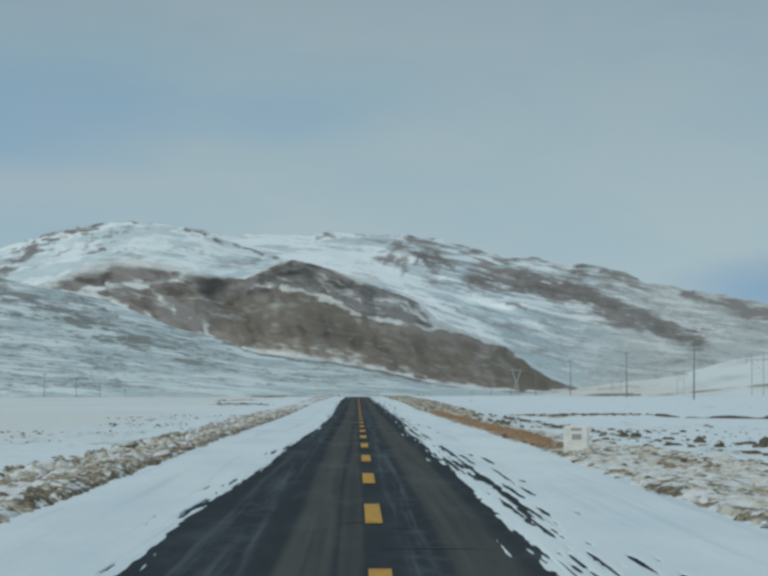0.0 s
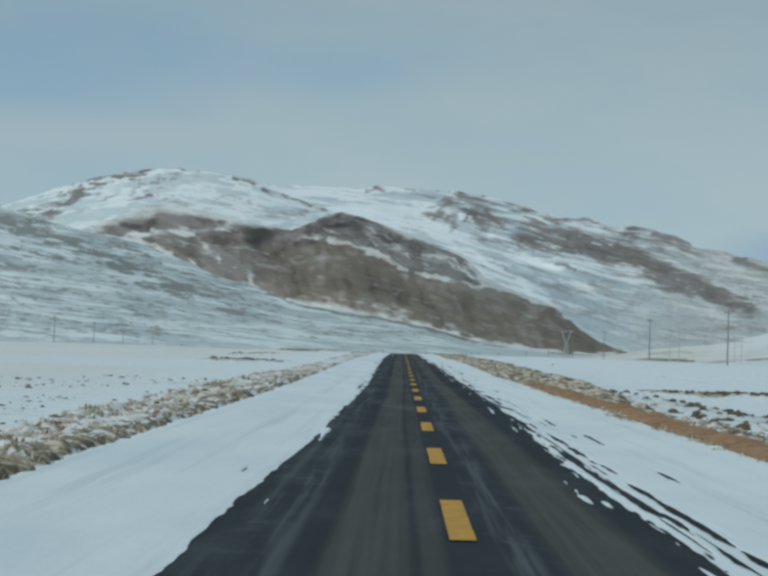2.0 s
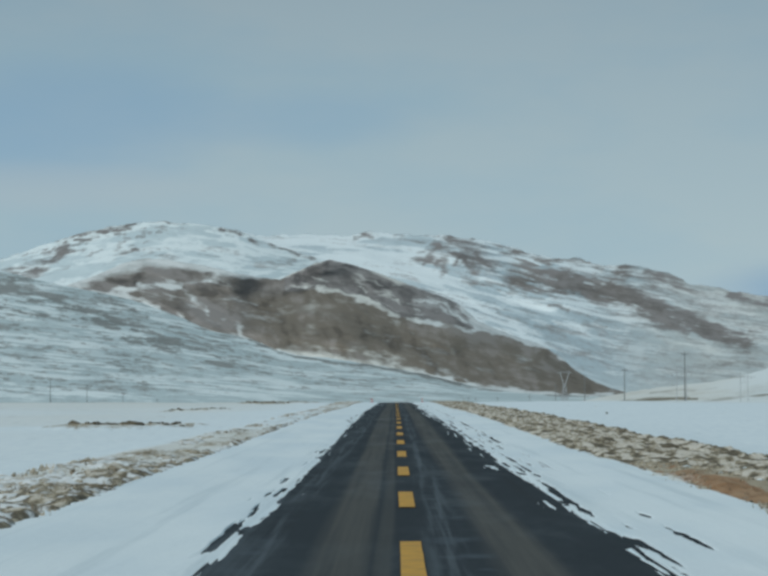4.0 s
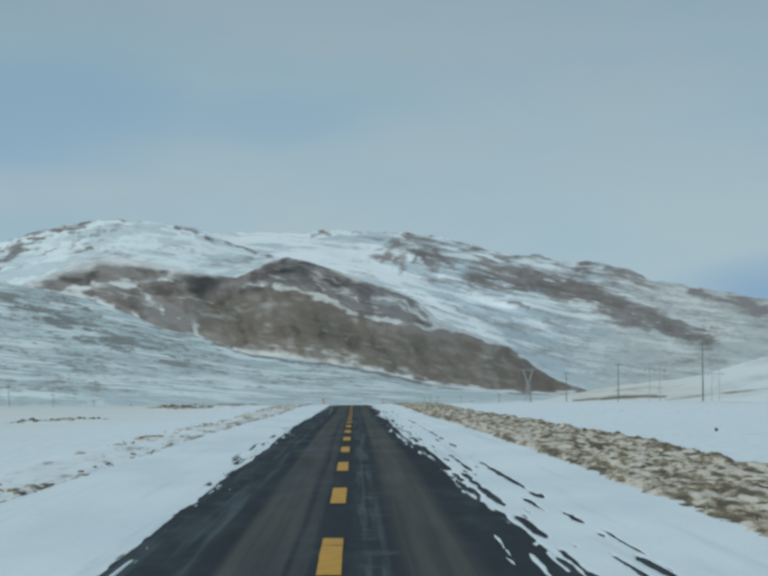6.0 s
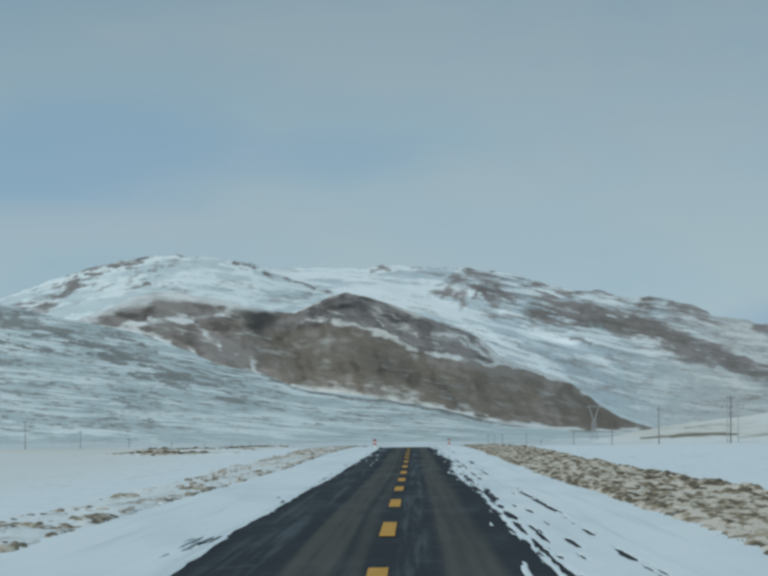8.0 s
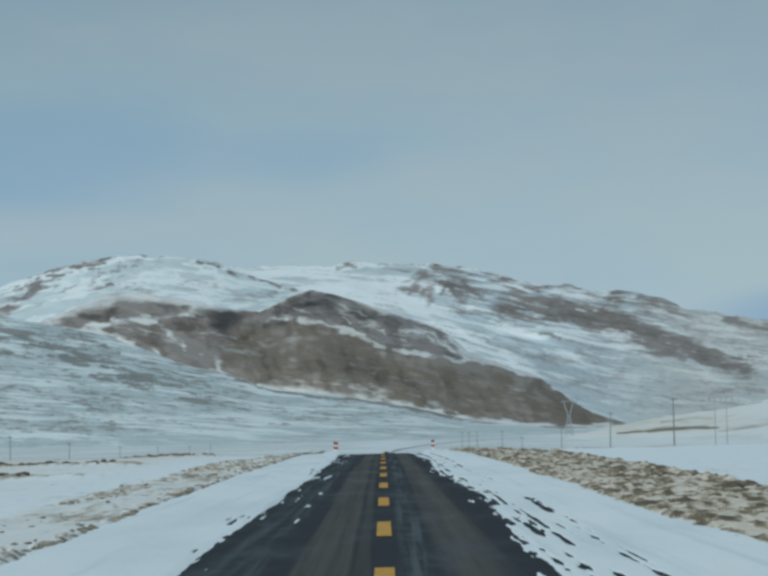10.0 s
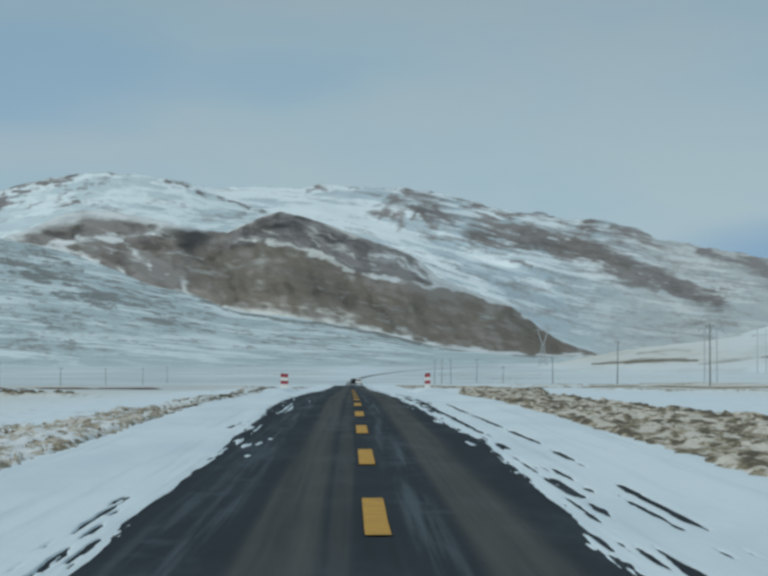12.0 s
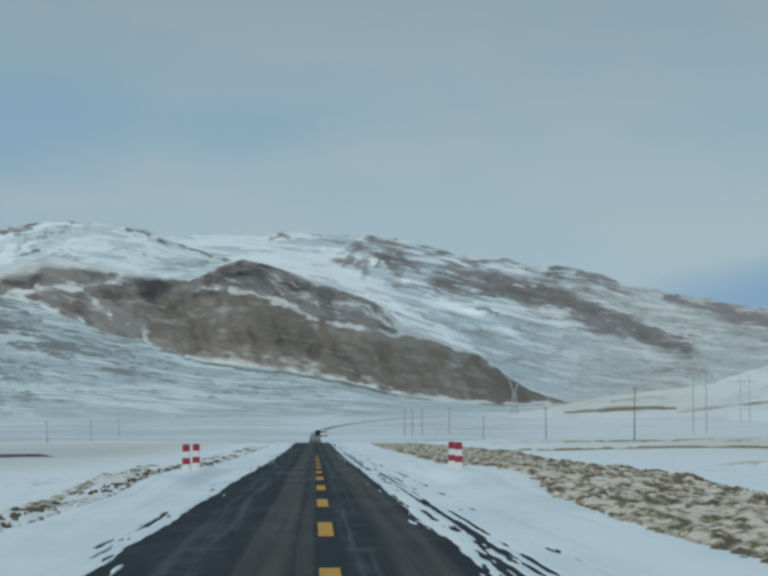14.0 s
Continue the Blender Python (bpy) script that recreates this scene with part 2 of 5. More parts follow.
def snow_cover_material():
    mat, nodes, links, shader = node_material("packed_snow")
    co = nodes.new("ShaderNodeTexCoord").outputs["Object"]
    drift = add_noise(nodes, links, co, 0.6, 5.0, 0.55, (1, 0.22, 1))
    fine = add_noise(nodes, links, co, 9.0, 4.0, 0.6, (1, 0.35, 1))
    streak = add_noise(nodes, links, co, 1.0, 5.0, 0.6, (4.0, 0.05, 1))
    tone = add_mix(nodes, links, add_range(nodes, links, drift, 0.35, 0.7), SNOW_A, (0.685, 0.79, 0.845))
    links.new(add_mix(nodes, links, add_range(nodes, links, streak, 0.52, 0.72, 0.0, 0.55), tone, (0.555, 0.66, 0.71)), shader.inputs["Base Color"])
    shader.inputs["Roughness"].default_value = 0.75
    shader.inputs["Specular IOR Level"].default_value = 0.2
    add_bump(nodes, links, shader, add_math(nodes, links, "ADD", drift, add_math(nodes, links, "MULTIPLY", fine, 0.35)), 0.5, 0.05)
    return mat


def asphalt_material():
    mat, nodes, links, shader = node_material("wet_worn_asphalt")
    co = nodes.new("ShaderNodeTexCoord").outputs["Object"]
    lanes = add_noise(nodes, links, co, 1.0, 3.0, 0.55, (1.9, 0.012, 1))
    streak = add_noise(nodes, links, co, 1.0, 5.0, 0.6, (5.5, 0.05, 1))
    patch = add_noise(nodes, links, co, 1.0, 4.0, 0.6, (1.1, 0.16, 1))
    grit = add_noise(nodes, links, co, 60.0, 3.0, 0.7)
    axis = nodes.new("ShaderNodeSeparateXYZ")
    links.new(co, axis.inputs[0])
    wander = add_math(nodes, links, "MULTIPLY", add_math(nodes, links, "SUBTRACT", lanes, 0.5), 0.36)
    sway = add_math(nodes, links, "ADD", axis.outputs["X"], wander)

    def track(at, core, fade):
        off = add_math(nodes, links, "ABSOLUTE", add_math(nodes, links, "SUBTRACT", sway, at), 0.0)
        return add_range(nodes, links, off, core, fade, 1.0, 0.0)

    dry = add_math(nodes, links, "MAXIMUM", track(0.74, 0.14, 0.32), add_math(nodes, links, "MAXIMUM", add_math(nodes, links, "MULTIPLY", track(-0.52, 0.15, 0.25), 0.95), add_math(nodes, links, "MULTIPLY", track(-0.20, 0.04, 0.10), 0.6)))
    groove = add_noise(nodes, links, co, 1.0, 4.0, 0.6, (13.0, 0.03, 1))
    dry = add_math(nodes, links, "MULTIPLY", dry, add_range(nodes, links, streak, 0.34, 0.56, 0.55, 1.0))
    dry = add_math(nodes, links, "MULTIPLY", dry, add_range(nodes, links, groove, 0.36, 0.56, 0.72, 1.0))
    base = add_mix(nodes, links, dry, (0.021, 0.029, 0.036), (0.085, 0.086, 0.079))
    base = add_mix(nodes, links, add_range(nodes, links, streak, 0.55, 0.75, 0.0, 0.6), base, (0.018, 0.021, 0.024))
    damp = add_math(nodes, links, "MAXIMUM", track(0.27, 0.05, 0.17), add_math(nodes, links, "MAXIMUM", add_math(nodes, links, "MULTIPLY", track(-1.05, 0.05, 0.16), 0.9), add_math(nodes, links, "MULTIPLY", track(-1.32, 0.05, 0.18), 0.7)))
    smear = add_noise(nodes, links, co, 1.0, 5.0, 0.62, (9.0, 0.10, 1))
    wisp = add_noise(nodes, links, co, 1.0, 4.0, 0.6, (2.2, 1.1, 1))
    film = add_math(nodes, links, "MAXIMUM", track(0.34, 0.08, 0.26), add_math(nodes, links, "MULTIPLY", track(-1.20, 0.12, 0.34), 0.8))
    base = add_mix(nodes, links, add_math(nodes, links, "MULTIPLY", film, add_range(nodes, links, wisp, 0.52, 0.66, 0.0, 0.6)), base, (0.070, 0.092, 0.112))
    base = add_mix(nodes, links, add_math(nodes, links, "MULTIPLY", damp, add_range(nodes, links, smear, 0.44, 0.64, 0.0, 0.85)), base, (0.088, 0.110, 0.126))
    base = add_mix(nodes, links, add_range(nodes, links, patch, 0.55, 0.70, 0.0, 0.35), base, (0.040, 0.052, 0.062))
    # the far stretch of the road blends to pale grey
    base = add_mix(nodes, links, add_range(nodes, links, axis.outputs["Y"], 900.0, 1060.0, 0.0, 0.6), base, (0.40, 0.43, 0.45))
    base = add_mix(nodes, links, add_range(nodes, links, grit, 0.45, 0.8, 0.0, 0.30), base, (0.085, 0.083, 0.080))
    links.new(base, shader.inputs["Base Color"])
    links.new(add_range(nodes, links, patch, 0.40, 0.75, 0.88, 0.60), shader.inputs["Roughness"])
    shader.inputs["Specular IOR Level"].default_value = 0.18
    add_bump(nodes, links, shader, grit, 0.3, 0.006)
    return mat


M_SNOW = snow_cover_material()
M_ASPHALT = asphalt_material()
M_YELLOW = plain_material("road_paint_yellow", (0.62, 0.33, 0.035), 0.7, wear=(0.42, 0.24, 0.05), scale=5.0)
M_CRACK = plain_material("bitumen_crack_seal", (0.008, 0.008, 0.009), 0.6)
M_WHITE = plain_material("white_paint", (0.74, 0.75, 0.72), 0.6, wear=(0.62, 0.63, 0.60), scale=6.0)
M_RED = plain_material("red_paint", (0.34, 0.032, 0.058), 0.5, wear=(0.25, 0.03, 0.045), scale=9.0)
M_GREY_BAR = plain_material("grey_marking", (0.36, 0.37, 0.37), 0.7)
M_CONCRETE = plain_material("grey_concrete", (0.44, 0.46, 0.47), 0.85, scale=3.0)
M_DARKWOOD = plain_material("weathered_timber", (0.205, 0.218, 0.220), 0.85, scale=3.0)
M_STEEL = plain_material("galvanised_steel", (0.46, 0.48, 0.49), 0.55, 0.3)
M_CERAMIC = plain_material("brown_porcelain", (0.12, 0.06, 0.04), 0.3)
M_STRAW = mixed_material("dry_straw_grass", ((0.0, (0.50, 0.44, 0.33)), (0.4, (0.36, 0.30, 0.21)), (0.75, (0.22, 0.18, 0.12))))
M_BROWN_GRASS = mixed_material("dead_brown_grass", ((0.0, (0.24, 0.19, 0.13)), (0.5, (0.15, 0.125, 0.085)), (0.8, (0.40, 0.35, 0.27))))
M_CLOD = mixed_material("frozen_earth_clod", ((0.0, (0.54, 0.49, 0.40)), (0.34, (0.38, 0.33, 0.25)), (0.66, (0.23, 0.195, 0.14)), (0.88, (0.15, 0.13, 0.095))))
M_TURF = mixed_material("frozen_turf_and_snow", ((0.0, (0.60, 0.585, 0.55)), (0.28, (0.27, 0.215, 0.155)), (0.58, (0.175, 0.14, 0.105)), (0.84, (0.40, 0.34, 0.26))))
M_DARK_CLOD = plain_material("dark_turf", (0.098, 0.086, 0.062), 0.95, wear=(0.17, 0.15, 0.11), scale=2.0, specular=0.1)
M_BERM = terrain_material("reddish_brown_earth", ((0.62, 0.57, 0.49), SNOW_B), ((0.33, 0.190, 0.100), (0.41, 0.275, 0.170), (0.17, 0.102, 0.060)), 0.45, spread=1.5, edge=0.2, bump=0.8)
M_BANK = terrain_material("dark_reddish_soil", (SNOW_A, SNOW_B), ((0.115, 0.078, 0.070), (0.150, 0.105, 0.092), (0.080, 0.058, 0.052)), 0.6, spread=0.5, edge=0.2, bump=0.8)
M_BLACK_CAR = plain_material("black_car_paint", (0.012, 0.013, 0.015), 0.25)
M_WHITE_CAR = plain_material("white_car_paint", (0.78, 0.78, 0.77), 0.3)
M_GLASS = plain_material("tinted_glass", (0.02, 0.025, 0.03), 0.08)
M_RUBBER = plain_material("black_rubber", (0.02, 0.02, 0.02), 0.8)
M_LAMP = plain_material("clear_headlight", (0.6, 0.62, 0.62), 0.15)


# ---- mesh helpers ----
def mesh_object(name, verts, faces, material, parent=None, shade=True, lay=None, **layers):
    """A mesh from arrays. layers: values for each vertex, which the material reads by their names."""
    me = bpy.data.meshes.new(name)
    me.from_pydata([tuple(v) for v in verts] if not isinstance(verts, np.ndarray) else verts.tolist(), [], faces if isinstance(faces, list) else faces.tolist())
    me.materials.append(material)
    if shade:
        me.shade_smooth()
    for key, values in layers.items():
        at = me.attributes.new(key, "FLOAT", "POINT")
        at.data.foreach_set("value", np.ascontiguousarray(values, dtype=np.float32).ravel())
    if lay is not None:
        at = me.attributes.new("lay", "FLOAT_VECTOR", "POINT")
        at.data.foreach_set("vector", np.ascontiguousarray(lay, dtype=np.float32).ravel())
    ob = new(name, me)
    ob.parent = parent
    return ob


def part(name, bm, material, parent, label=""):
    me = bpy.data.meshes.new(name)
    bm.to_mesh(me)
    bm.free()
    me.materials.append(material)
    ob = new(name, me)
    ob.parent = parent
    return tagged(ob, label) if label else ob


def grid_faces(rows, cols):
    r, c = np.meshgrid(np.arange(rows - 1), np.arange(cols - 1), indexing="ij")
    a = (r * cols + c).ravel()
    return np.stack([a, a + 1, a + cols + 1, a + cols], 1)


def box_bm(size, at=(0, 0, 0), bevel=0.0, bm=None, turn=None):
    bm = bm or bmesh.new()
    m = Matrix.Translation(at) @ (turn or Matrix.Identity(4)) @ Matrix.Diagonal((*size, 1))
    made = bmesh.ops.create_cube(bm, size=1.0, matrix=m)
    if bevel:
        edges = {e for v in made["verts"] for e in v.link_edges}
        bmesh.ops.bevel(bm, geom=list(edges), offset=bevel, segments=2, affect="EDGES")
    return bm


def rod_bm(a, b, r0, r1=None, sides=8, bm=None):
    bm = bm or bmesh.new()
    a, b = Vector(a), Vector(b)
    m = Matrix.Translation((a + b) / 2) @ (b - a).to_track_quat("Z", "Y").to_matrix().to_4x4()
    bmesh.ops.create_cone(bm, cap_ends=True, segments=sides, radius1=r0, radius2=r0 if r1 is None else r1, depth=(b - a).length, matrix=m)
    return bm


# ---- the lie of the land ----
ROAD_Z = [0.00, 0.03, 0.03, 0.04, 0.00, -0.03, -0.04, -0.06, -0.03, 0.01, 0.05, 0.05, 0.04, -0.04, -0.03, -0.00, -0.01, -0.03, -0.09, -0.31, -0.53, -0.80, -1.08, -1.32, -1.55, -1.77, -1.98, -2.19, -2.38, -2.60, -2.95]
FAR_Y = [640, 680, 800, 950, 1080, 1250, 6000]
FAR_Z = [-3.95, -5.0, -7.2, -8.4, -8.9, -9.0, -9.0]
KNOT_Y = np.concatenate([np.arange(31) * 20.0, FAR_Y])
KNOT_Z = np.concatenate([ROAD_Z, FAR_Z])
ROW_Y = np.arange(-60, 6001, 1.0)
ROW_Z = np.interp(ROW_Y, KNOT_Y, KNOT_Z)
ROW_Z = np.convolve(np.pad(ROW_Z, 8, mode="edge"), np.ones(17) / 17, mode="valid")


def road_z(y):
    return np.interp(y, ROW_Y, ROW_Z)


def road_x(y):
    """The centre line: dead straight at first, bending to the east on the far plain."""
    return 0.00011 * np.maximum(np.asarray(y, float) - 1080, 0) ** 2


LEFT_OUT = ((12, 55, 75, 85, 115, 160, 185, 230, 270, 323, 333, 340, 352, 480), (5.3, 5.1, 4.9, 4.9, 5.3, 4.9, 4.5, 4.6, 5.0, 5.0, 5.4, 4.6, 4.3, 4.6))
LEFT_COVER = ((12, 75, 90, 130, 165, 180, 200, 260, 300, 316, 334, 342, 360, 480), (1.0, 1.0, 0.92, 0.9, 0.8, 0.6, 0.55, 0.68, 0.75, 1.0, 1.0, 0.8, 0.7, 0.6))
RIGHT_OUT = ((12, 45, 68, 100, 125, 135, 200, 325, 342, 355, 373, 395, 470, 540, 600), (6.2, 5.8, 4.5, 4.4, 5.3, 5.7, 5.7, 6.1, 6.1, 5.2, 5.2, 7.0, 9.0, 8.0, 6.0))


def left_verge(y):
    return -3.22 - 0.25 * (fbm(y / 9, 0.0, 3) - 0.4), -np.interp(y, *LEFT_OUT) + 0.7 * (fbm(y / 12, 5.0, 4) - 0.5)


def right_verge(y):
    return 3.15 + 0.3 * (fbm(y / 9, 0.0, 5) - 0.5) + 0.9 * smooth(375, 405, y), np.interp(y, *RIGHT_OUT) + 0.8 * (fbm(y / 12, 5.0, 6) - 0.5)


def band(x, lo, hi, soft):
    return smooth(lo - soft, lo + soft, x) * (1 - smooth(hi - soft, hi + soft, x))


BANKS = (
    ((8.8, 143.5), (11.0, 142.2), (15.5, 141)),
    ((15, 548), (24, 543), (45, 540)), ((18, 530), (40, 520)),
    ((-13, 257), (-10.3, 256)), ((-12, 310), (-7.5, 311)), ((-13, 334), (-8.6, 334)), ((-16, 376), (-8.4, 376)),
    ((-60, 520), (-20, 528)), ((12, 420), (30, 412)), ((-9.0, 172), (-6.2, 176)),
)


def near_line(points, b, e, width):
    """How close (0 to 1) the places (b, e) lie to a polyline."""
    best = np.full(np.shape(b), 1e9)
    for (x0, y0), (x1, y1) in zip(points, points[1:]):
        dx, dy = x1 - x0, y1 - y0
        t = np.clip(((b - x0) * dx + (e - y0) * dy) / (dx * dx + dy * dy), 0, 1)
        best = np.minimum(best, np.hypot(b - x0 - t * dx, e - y0 - t * dy))
    return 1 - smooth(0.0, 1.9 * width, best)


def verge_cover(x, y):
    l_in, l_out = left_verge(y)
    r_in, r_out = right_verge(y)
    fade = 1 - smooth(520, 600, y)
    return band(x, l_out, l_in, 0.25) * fade, band(x, r_in, r_out, 0.25) * fade


def ground_height(x, y):
    verge_l, verge_r = verge_cover(x, y)
    away = np.abs(x - road_x(y))
    z = road_z(y) - 0.07 * (1 - smooth(2.9, 3.35, away))
    z = z + (verge_l + verge_r) * (0.03 + 0.16 * (fbm(x * 1.6, y * 0.6, 11) - 0.4))
    z = z + smooth(4.5, 14, away) * 0.5 * (fbm(x / 14, y / 18, 12) - 0.5)
    z = z + smooth(60, 400, away) * 6.0 * (fbm(x / 260, y / 300, 13) - 0.42) * smooth(500, 1500, y)
    z = z + 0.15 * smooth(2.9, 3.3, away) * (1 - smooth(4.2, 8.0, away)) * band(y, 396, 420, 6)
    z = z - 0.45 * smooth(5.5, 9.5, x) * band(y, 70, 175, 22)
    for line in BANKS:
        z = z + 0.16 * near_line(line, x, y, 0.9) * (0.5 + fbm(x, y, 26))
    return z


def ground_sheet():
    near_x = np.concatenate([np.arange(0, 9, 0.25), np.arange(9, 20, 0.8), np.geomspace(20, 3200, 46)])
    xs = np.concatenate([-near_x[:0:-1], near_x])
    ys = np.concatenate([np.arange(-60, 10, 5.0), np.arange(10, 440, 0.5), np.arange(440, 700, 1.5), np.arange(700, 1500, 8.0), np.geomspace(1500, 4950, 40)])
    x, y = np.meshgrid(xs, ys)
    verge_l, verge_r = verge_cover(x, y)
    away = np.abs(x - road_x(y))
    z = ground_height(x, y)
    bare = verge_l * np.interp(y, *LEFT_COVER) * (0.24 + 0.30 * smooth(0.3, 0.6, fbm(y / 7, x / 1.2, 21)))
    earth_run = (1 - smooth(125, 150, y)) * smooth(48, 66, y)
    bare = bare + verge_r * (0.52 + 0.42 * earth_run * band(x, 3.3, 4.3, 0.2) + 0.75 * (fbm(y / 3.5, x / 0.55, 22) - 0.5))
    field = smooth(4.2, 5.5, away) * (1 - smooth(9, 26, away))
    bare = bare + field * 0.36 * smooth(0.35, 0.65, fbm(x / 9, y / 26, 23)) * (1 - 0.6 * smooth(110, 150, y)) + 0.16 * band(x, 4.4, 8.0, 0.6) * (1 - smooth(95, 125, y))
    far_field = smooth(12, 30, away)
    bare = bare + far_field * (0.26 * smooth(0.56, 0.70, fbm(x / 60, y / 22, 24)) + 0.20 * smooth(400, 900, y) * smooth(0.45, 0.7, fbm(x / 90, y / 40, 25)))
    for line in BANKS:
        bare = bare + 0.62 * near_line(line, x, y, 0.9)
    bare = bare * smooth(3.05, 3.25, away)
    straw = smooth(8, 30, x) * smooth(250, 500, y) * smooth(0.25, 0.6, fbm(x / 50, y / 60, 27)) + (0.38 + 0.42 * smooth(320, 380, y)) * smooth(5, 12, -x) * smooth(0.25, 0.60, fbm(x / 50, y / 60, 28))
    straw = straw * (1 - 0.8 * smooth(560, 680, y))
    # snow tone turns duller and bluer in streaks on the far plain
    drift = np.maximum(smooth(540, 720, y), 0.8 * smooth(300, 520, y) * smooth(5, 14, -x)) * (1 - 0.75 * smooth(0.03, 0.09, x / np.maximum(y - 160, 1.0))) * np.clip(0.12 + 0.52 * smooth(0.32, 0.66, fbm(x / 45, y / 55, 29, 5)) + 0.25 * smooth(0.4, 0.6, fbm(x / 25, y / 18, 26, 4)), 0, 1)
    straw = np.maximum(straw, 0.75 * verge_r * smooth(80, 130, y) + 0.6 * verge_l * smooth(0.5, 0.9, np.interp(y, *LEFT_COVER)))
    verts = np.stack([x.ravel(), y.ravel(), z.ravel()], 1)
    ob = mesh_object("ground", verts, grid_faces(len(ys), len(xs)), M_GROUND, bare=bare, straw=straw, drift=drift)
    return tagged(ob, "flat snow-dusted steppe with patches of dry grass and earth", "ground", kind="structure")


ground_sheet()


# ---- hills: crest lines as bearing and rise (milliradians) from the middle of the road ----
EYE_Y, EYE_Z = 160.0, 1.13


def along(points, b):
    pts = np.array(points)
    return np.interp(b, pts[:, 0], pts[:, 1])


def lie(b, f, long, thick, seed, octaves=4):
    """Layers of drift that run with the fall of a hillside, 0 to 1 with a firm contrast."""
    return smooth(0.16, 0.84, fbm(b / long, f / thick, seed, octaves))


def hill(name, crest, under, d_foot, d_crest, material, cover, label, lo=-190.0, hi=188.0, rows=150, step=0.45, relief=50.0, seed=0, curve=1.0, knobs=(), jag=0.0, level=0.0, dip=0.15, wander=1.0):
    b = np.arange(lo, hi, step)
    top = along(crest, b) + 0.5 * (fbm(b / 3.0, 0.0, seed, 3) - 0.5) + jag * (fbm(b / 4.0, 2.0, seed + 1, 4) - 0.5)
    foot = -1000.0 * (EYE_Z + 10.5) / d_foot
    top = np.maximum(top, foot - 0.3)
    s = np.linspace(0, 1, rows)[:, None]
    e = foot + (top - foot) * s ** curve
    bb = np.broadcast_to(b, e.shape)
    bell = np.sin(np.pi * np.clip(s, 0, 1)) ** 1.1
    wide = np.ones(2 * int(37 / step) + 1)
    broad = np.convolve(np.pad(top, len(wide) // 2, mode="edge"), wide / wide.size, mode="valid")
    eaves = np.convolve(np.pad(top, 15, mode="edge"), np.ones(31) / 31, mode="valid")
    base = along(under, b)
    f = 40.0 * np.clip((e - base) / np.maximum(eaves - base, 9.0), -1.5, 1.5)
    f = (1 - level) * f + level * (e + dip * bb)
    up = np.clip((e - foot) / np.maximum(broad - foot, 3.0), 0, 1.4)
    gully = fbm(bb / 22, f / 8.0, seed + 5, 3) - 0.5
    fine = fbm(bb / 9, f / 2.4, seed + 9, 2) - 0.5
    dist = d_foot + (d_crest - d_foot) * up + bell * (relief * 1.1 * gully + relief * 0.12 * fine)
    for kb, ke, rb, re, out_by in knobs:
        dist = dist - out_by * np.exp(-((bb - kb) / rb) ** 2 - ((e - ke) / re) ** 2)
    # the places where earth shows wander a little off their lines
    wb = bb + wander * 5.0 * (fbm(bb / 9, e / 4, seed + 60, 3) - 0.5)
    we = e + wander * 3.4 * (fbm(bb / 5, e / 2.2, seed + 61, 4) - 0.5)
    layers = cover(wb, we, f, gully)
    # the far side falls away behind the crest
    k = np.linspace(0.2, 1, 5)[:, None]
    z_top = EYE_Z + dist[-1] * top / 1000.0
    back_d = dist[-1] + 260 * k
    back_z = z_top - (np.maximum(z_top, 0) * 0.5 + 8) * k ** 1.5
    x = np.concatenate([bb * dist / 1000.0, b * back_d / 1000.0])
    y = np.concatenate([EYE_Y + dist, EYE_Y + back_d])
    z = np.concatenate([EYE_Z + e * dist / 1000.0, back_z])
    verts = np.stack([x.ravel(), y.ravel(), z.ravel()], 1)
    size = d_crest / 1000.0
    run = np.concatenate([bb * size, np.broadcast_to(b * size, back_d.shape)])
    fall = np.concatenate([f * size, np.broadcast_to(f[-1:] * size, back_d.shape)])
    lay = np.stack([run.ravel(), fall.ravel(), np.full(run.size, seed * 3.7)], 1)
    extra = {key: np.concatenate([v + 0 * e, np.zeros_like(back_d)]) for key, v in layers.items()}
    ob = mesh_object(name, verts, grid_faces(rows + 5, len(b)), material, lay=lay, **extra)
    return tagged(ob, label, "hill", kind="structure")


SKYLINE = [(-179.6, 39.2), (-152.7, 48.3), (-134.5, 54.3), (-121.5, 58.0), (-108.7, 61.4), (-97.8, 63.0), (-86.9, 63.4), (-72.4, 62.1), (-59.6, 60.1), (-52.4, 58.0), (-41.5, 58.9), (-28.7, 58.7), (-17.8, 58.3), (-12.7, 59.6), (-8.4, 60.0), (-4.2, 58.7), (9.5, 58.1), (19.5, 58.3), (27.6, 57.4), (38.5, 55.0), (49.5, 51.6), (60.4, 49.4), (69.5, 49.0), (78.5, 46.5), (86.7, 47.0), (94.9, 45.4), (104.0, 43.2), (109.5, 40.1), (122.2, 38.1), (129.5, 36.5), (140.4, 34.9), (152.7, 32.3), (194.9, 30.1)]
PEAK = [(-179.6, 39.2), (-152.7, 48.1), (-134.5, 54.6), (-121.5, 58.5), (-108.7, 61.8), (-97.8, 63.6), (-86.9, 64.0), (-72.4, 62.7), (-59.6, 60.6), (-54.2, 58.5), (-48.7, 56.0), (-37.8, 52.5), (-25.1, 48.4), (-5.1, 37.4), (31.3, 19.2), (58.5, -2.6)]
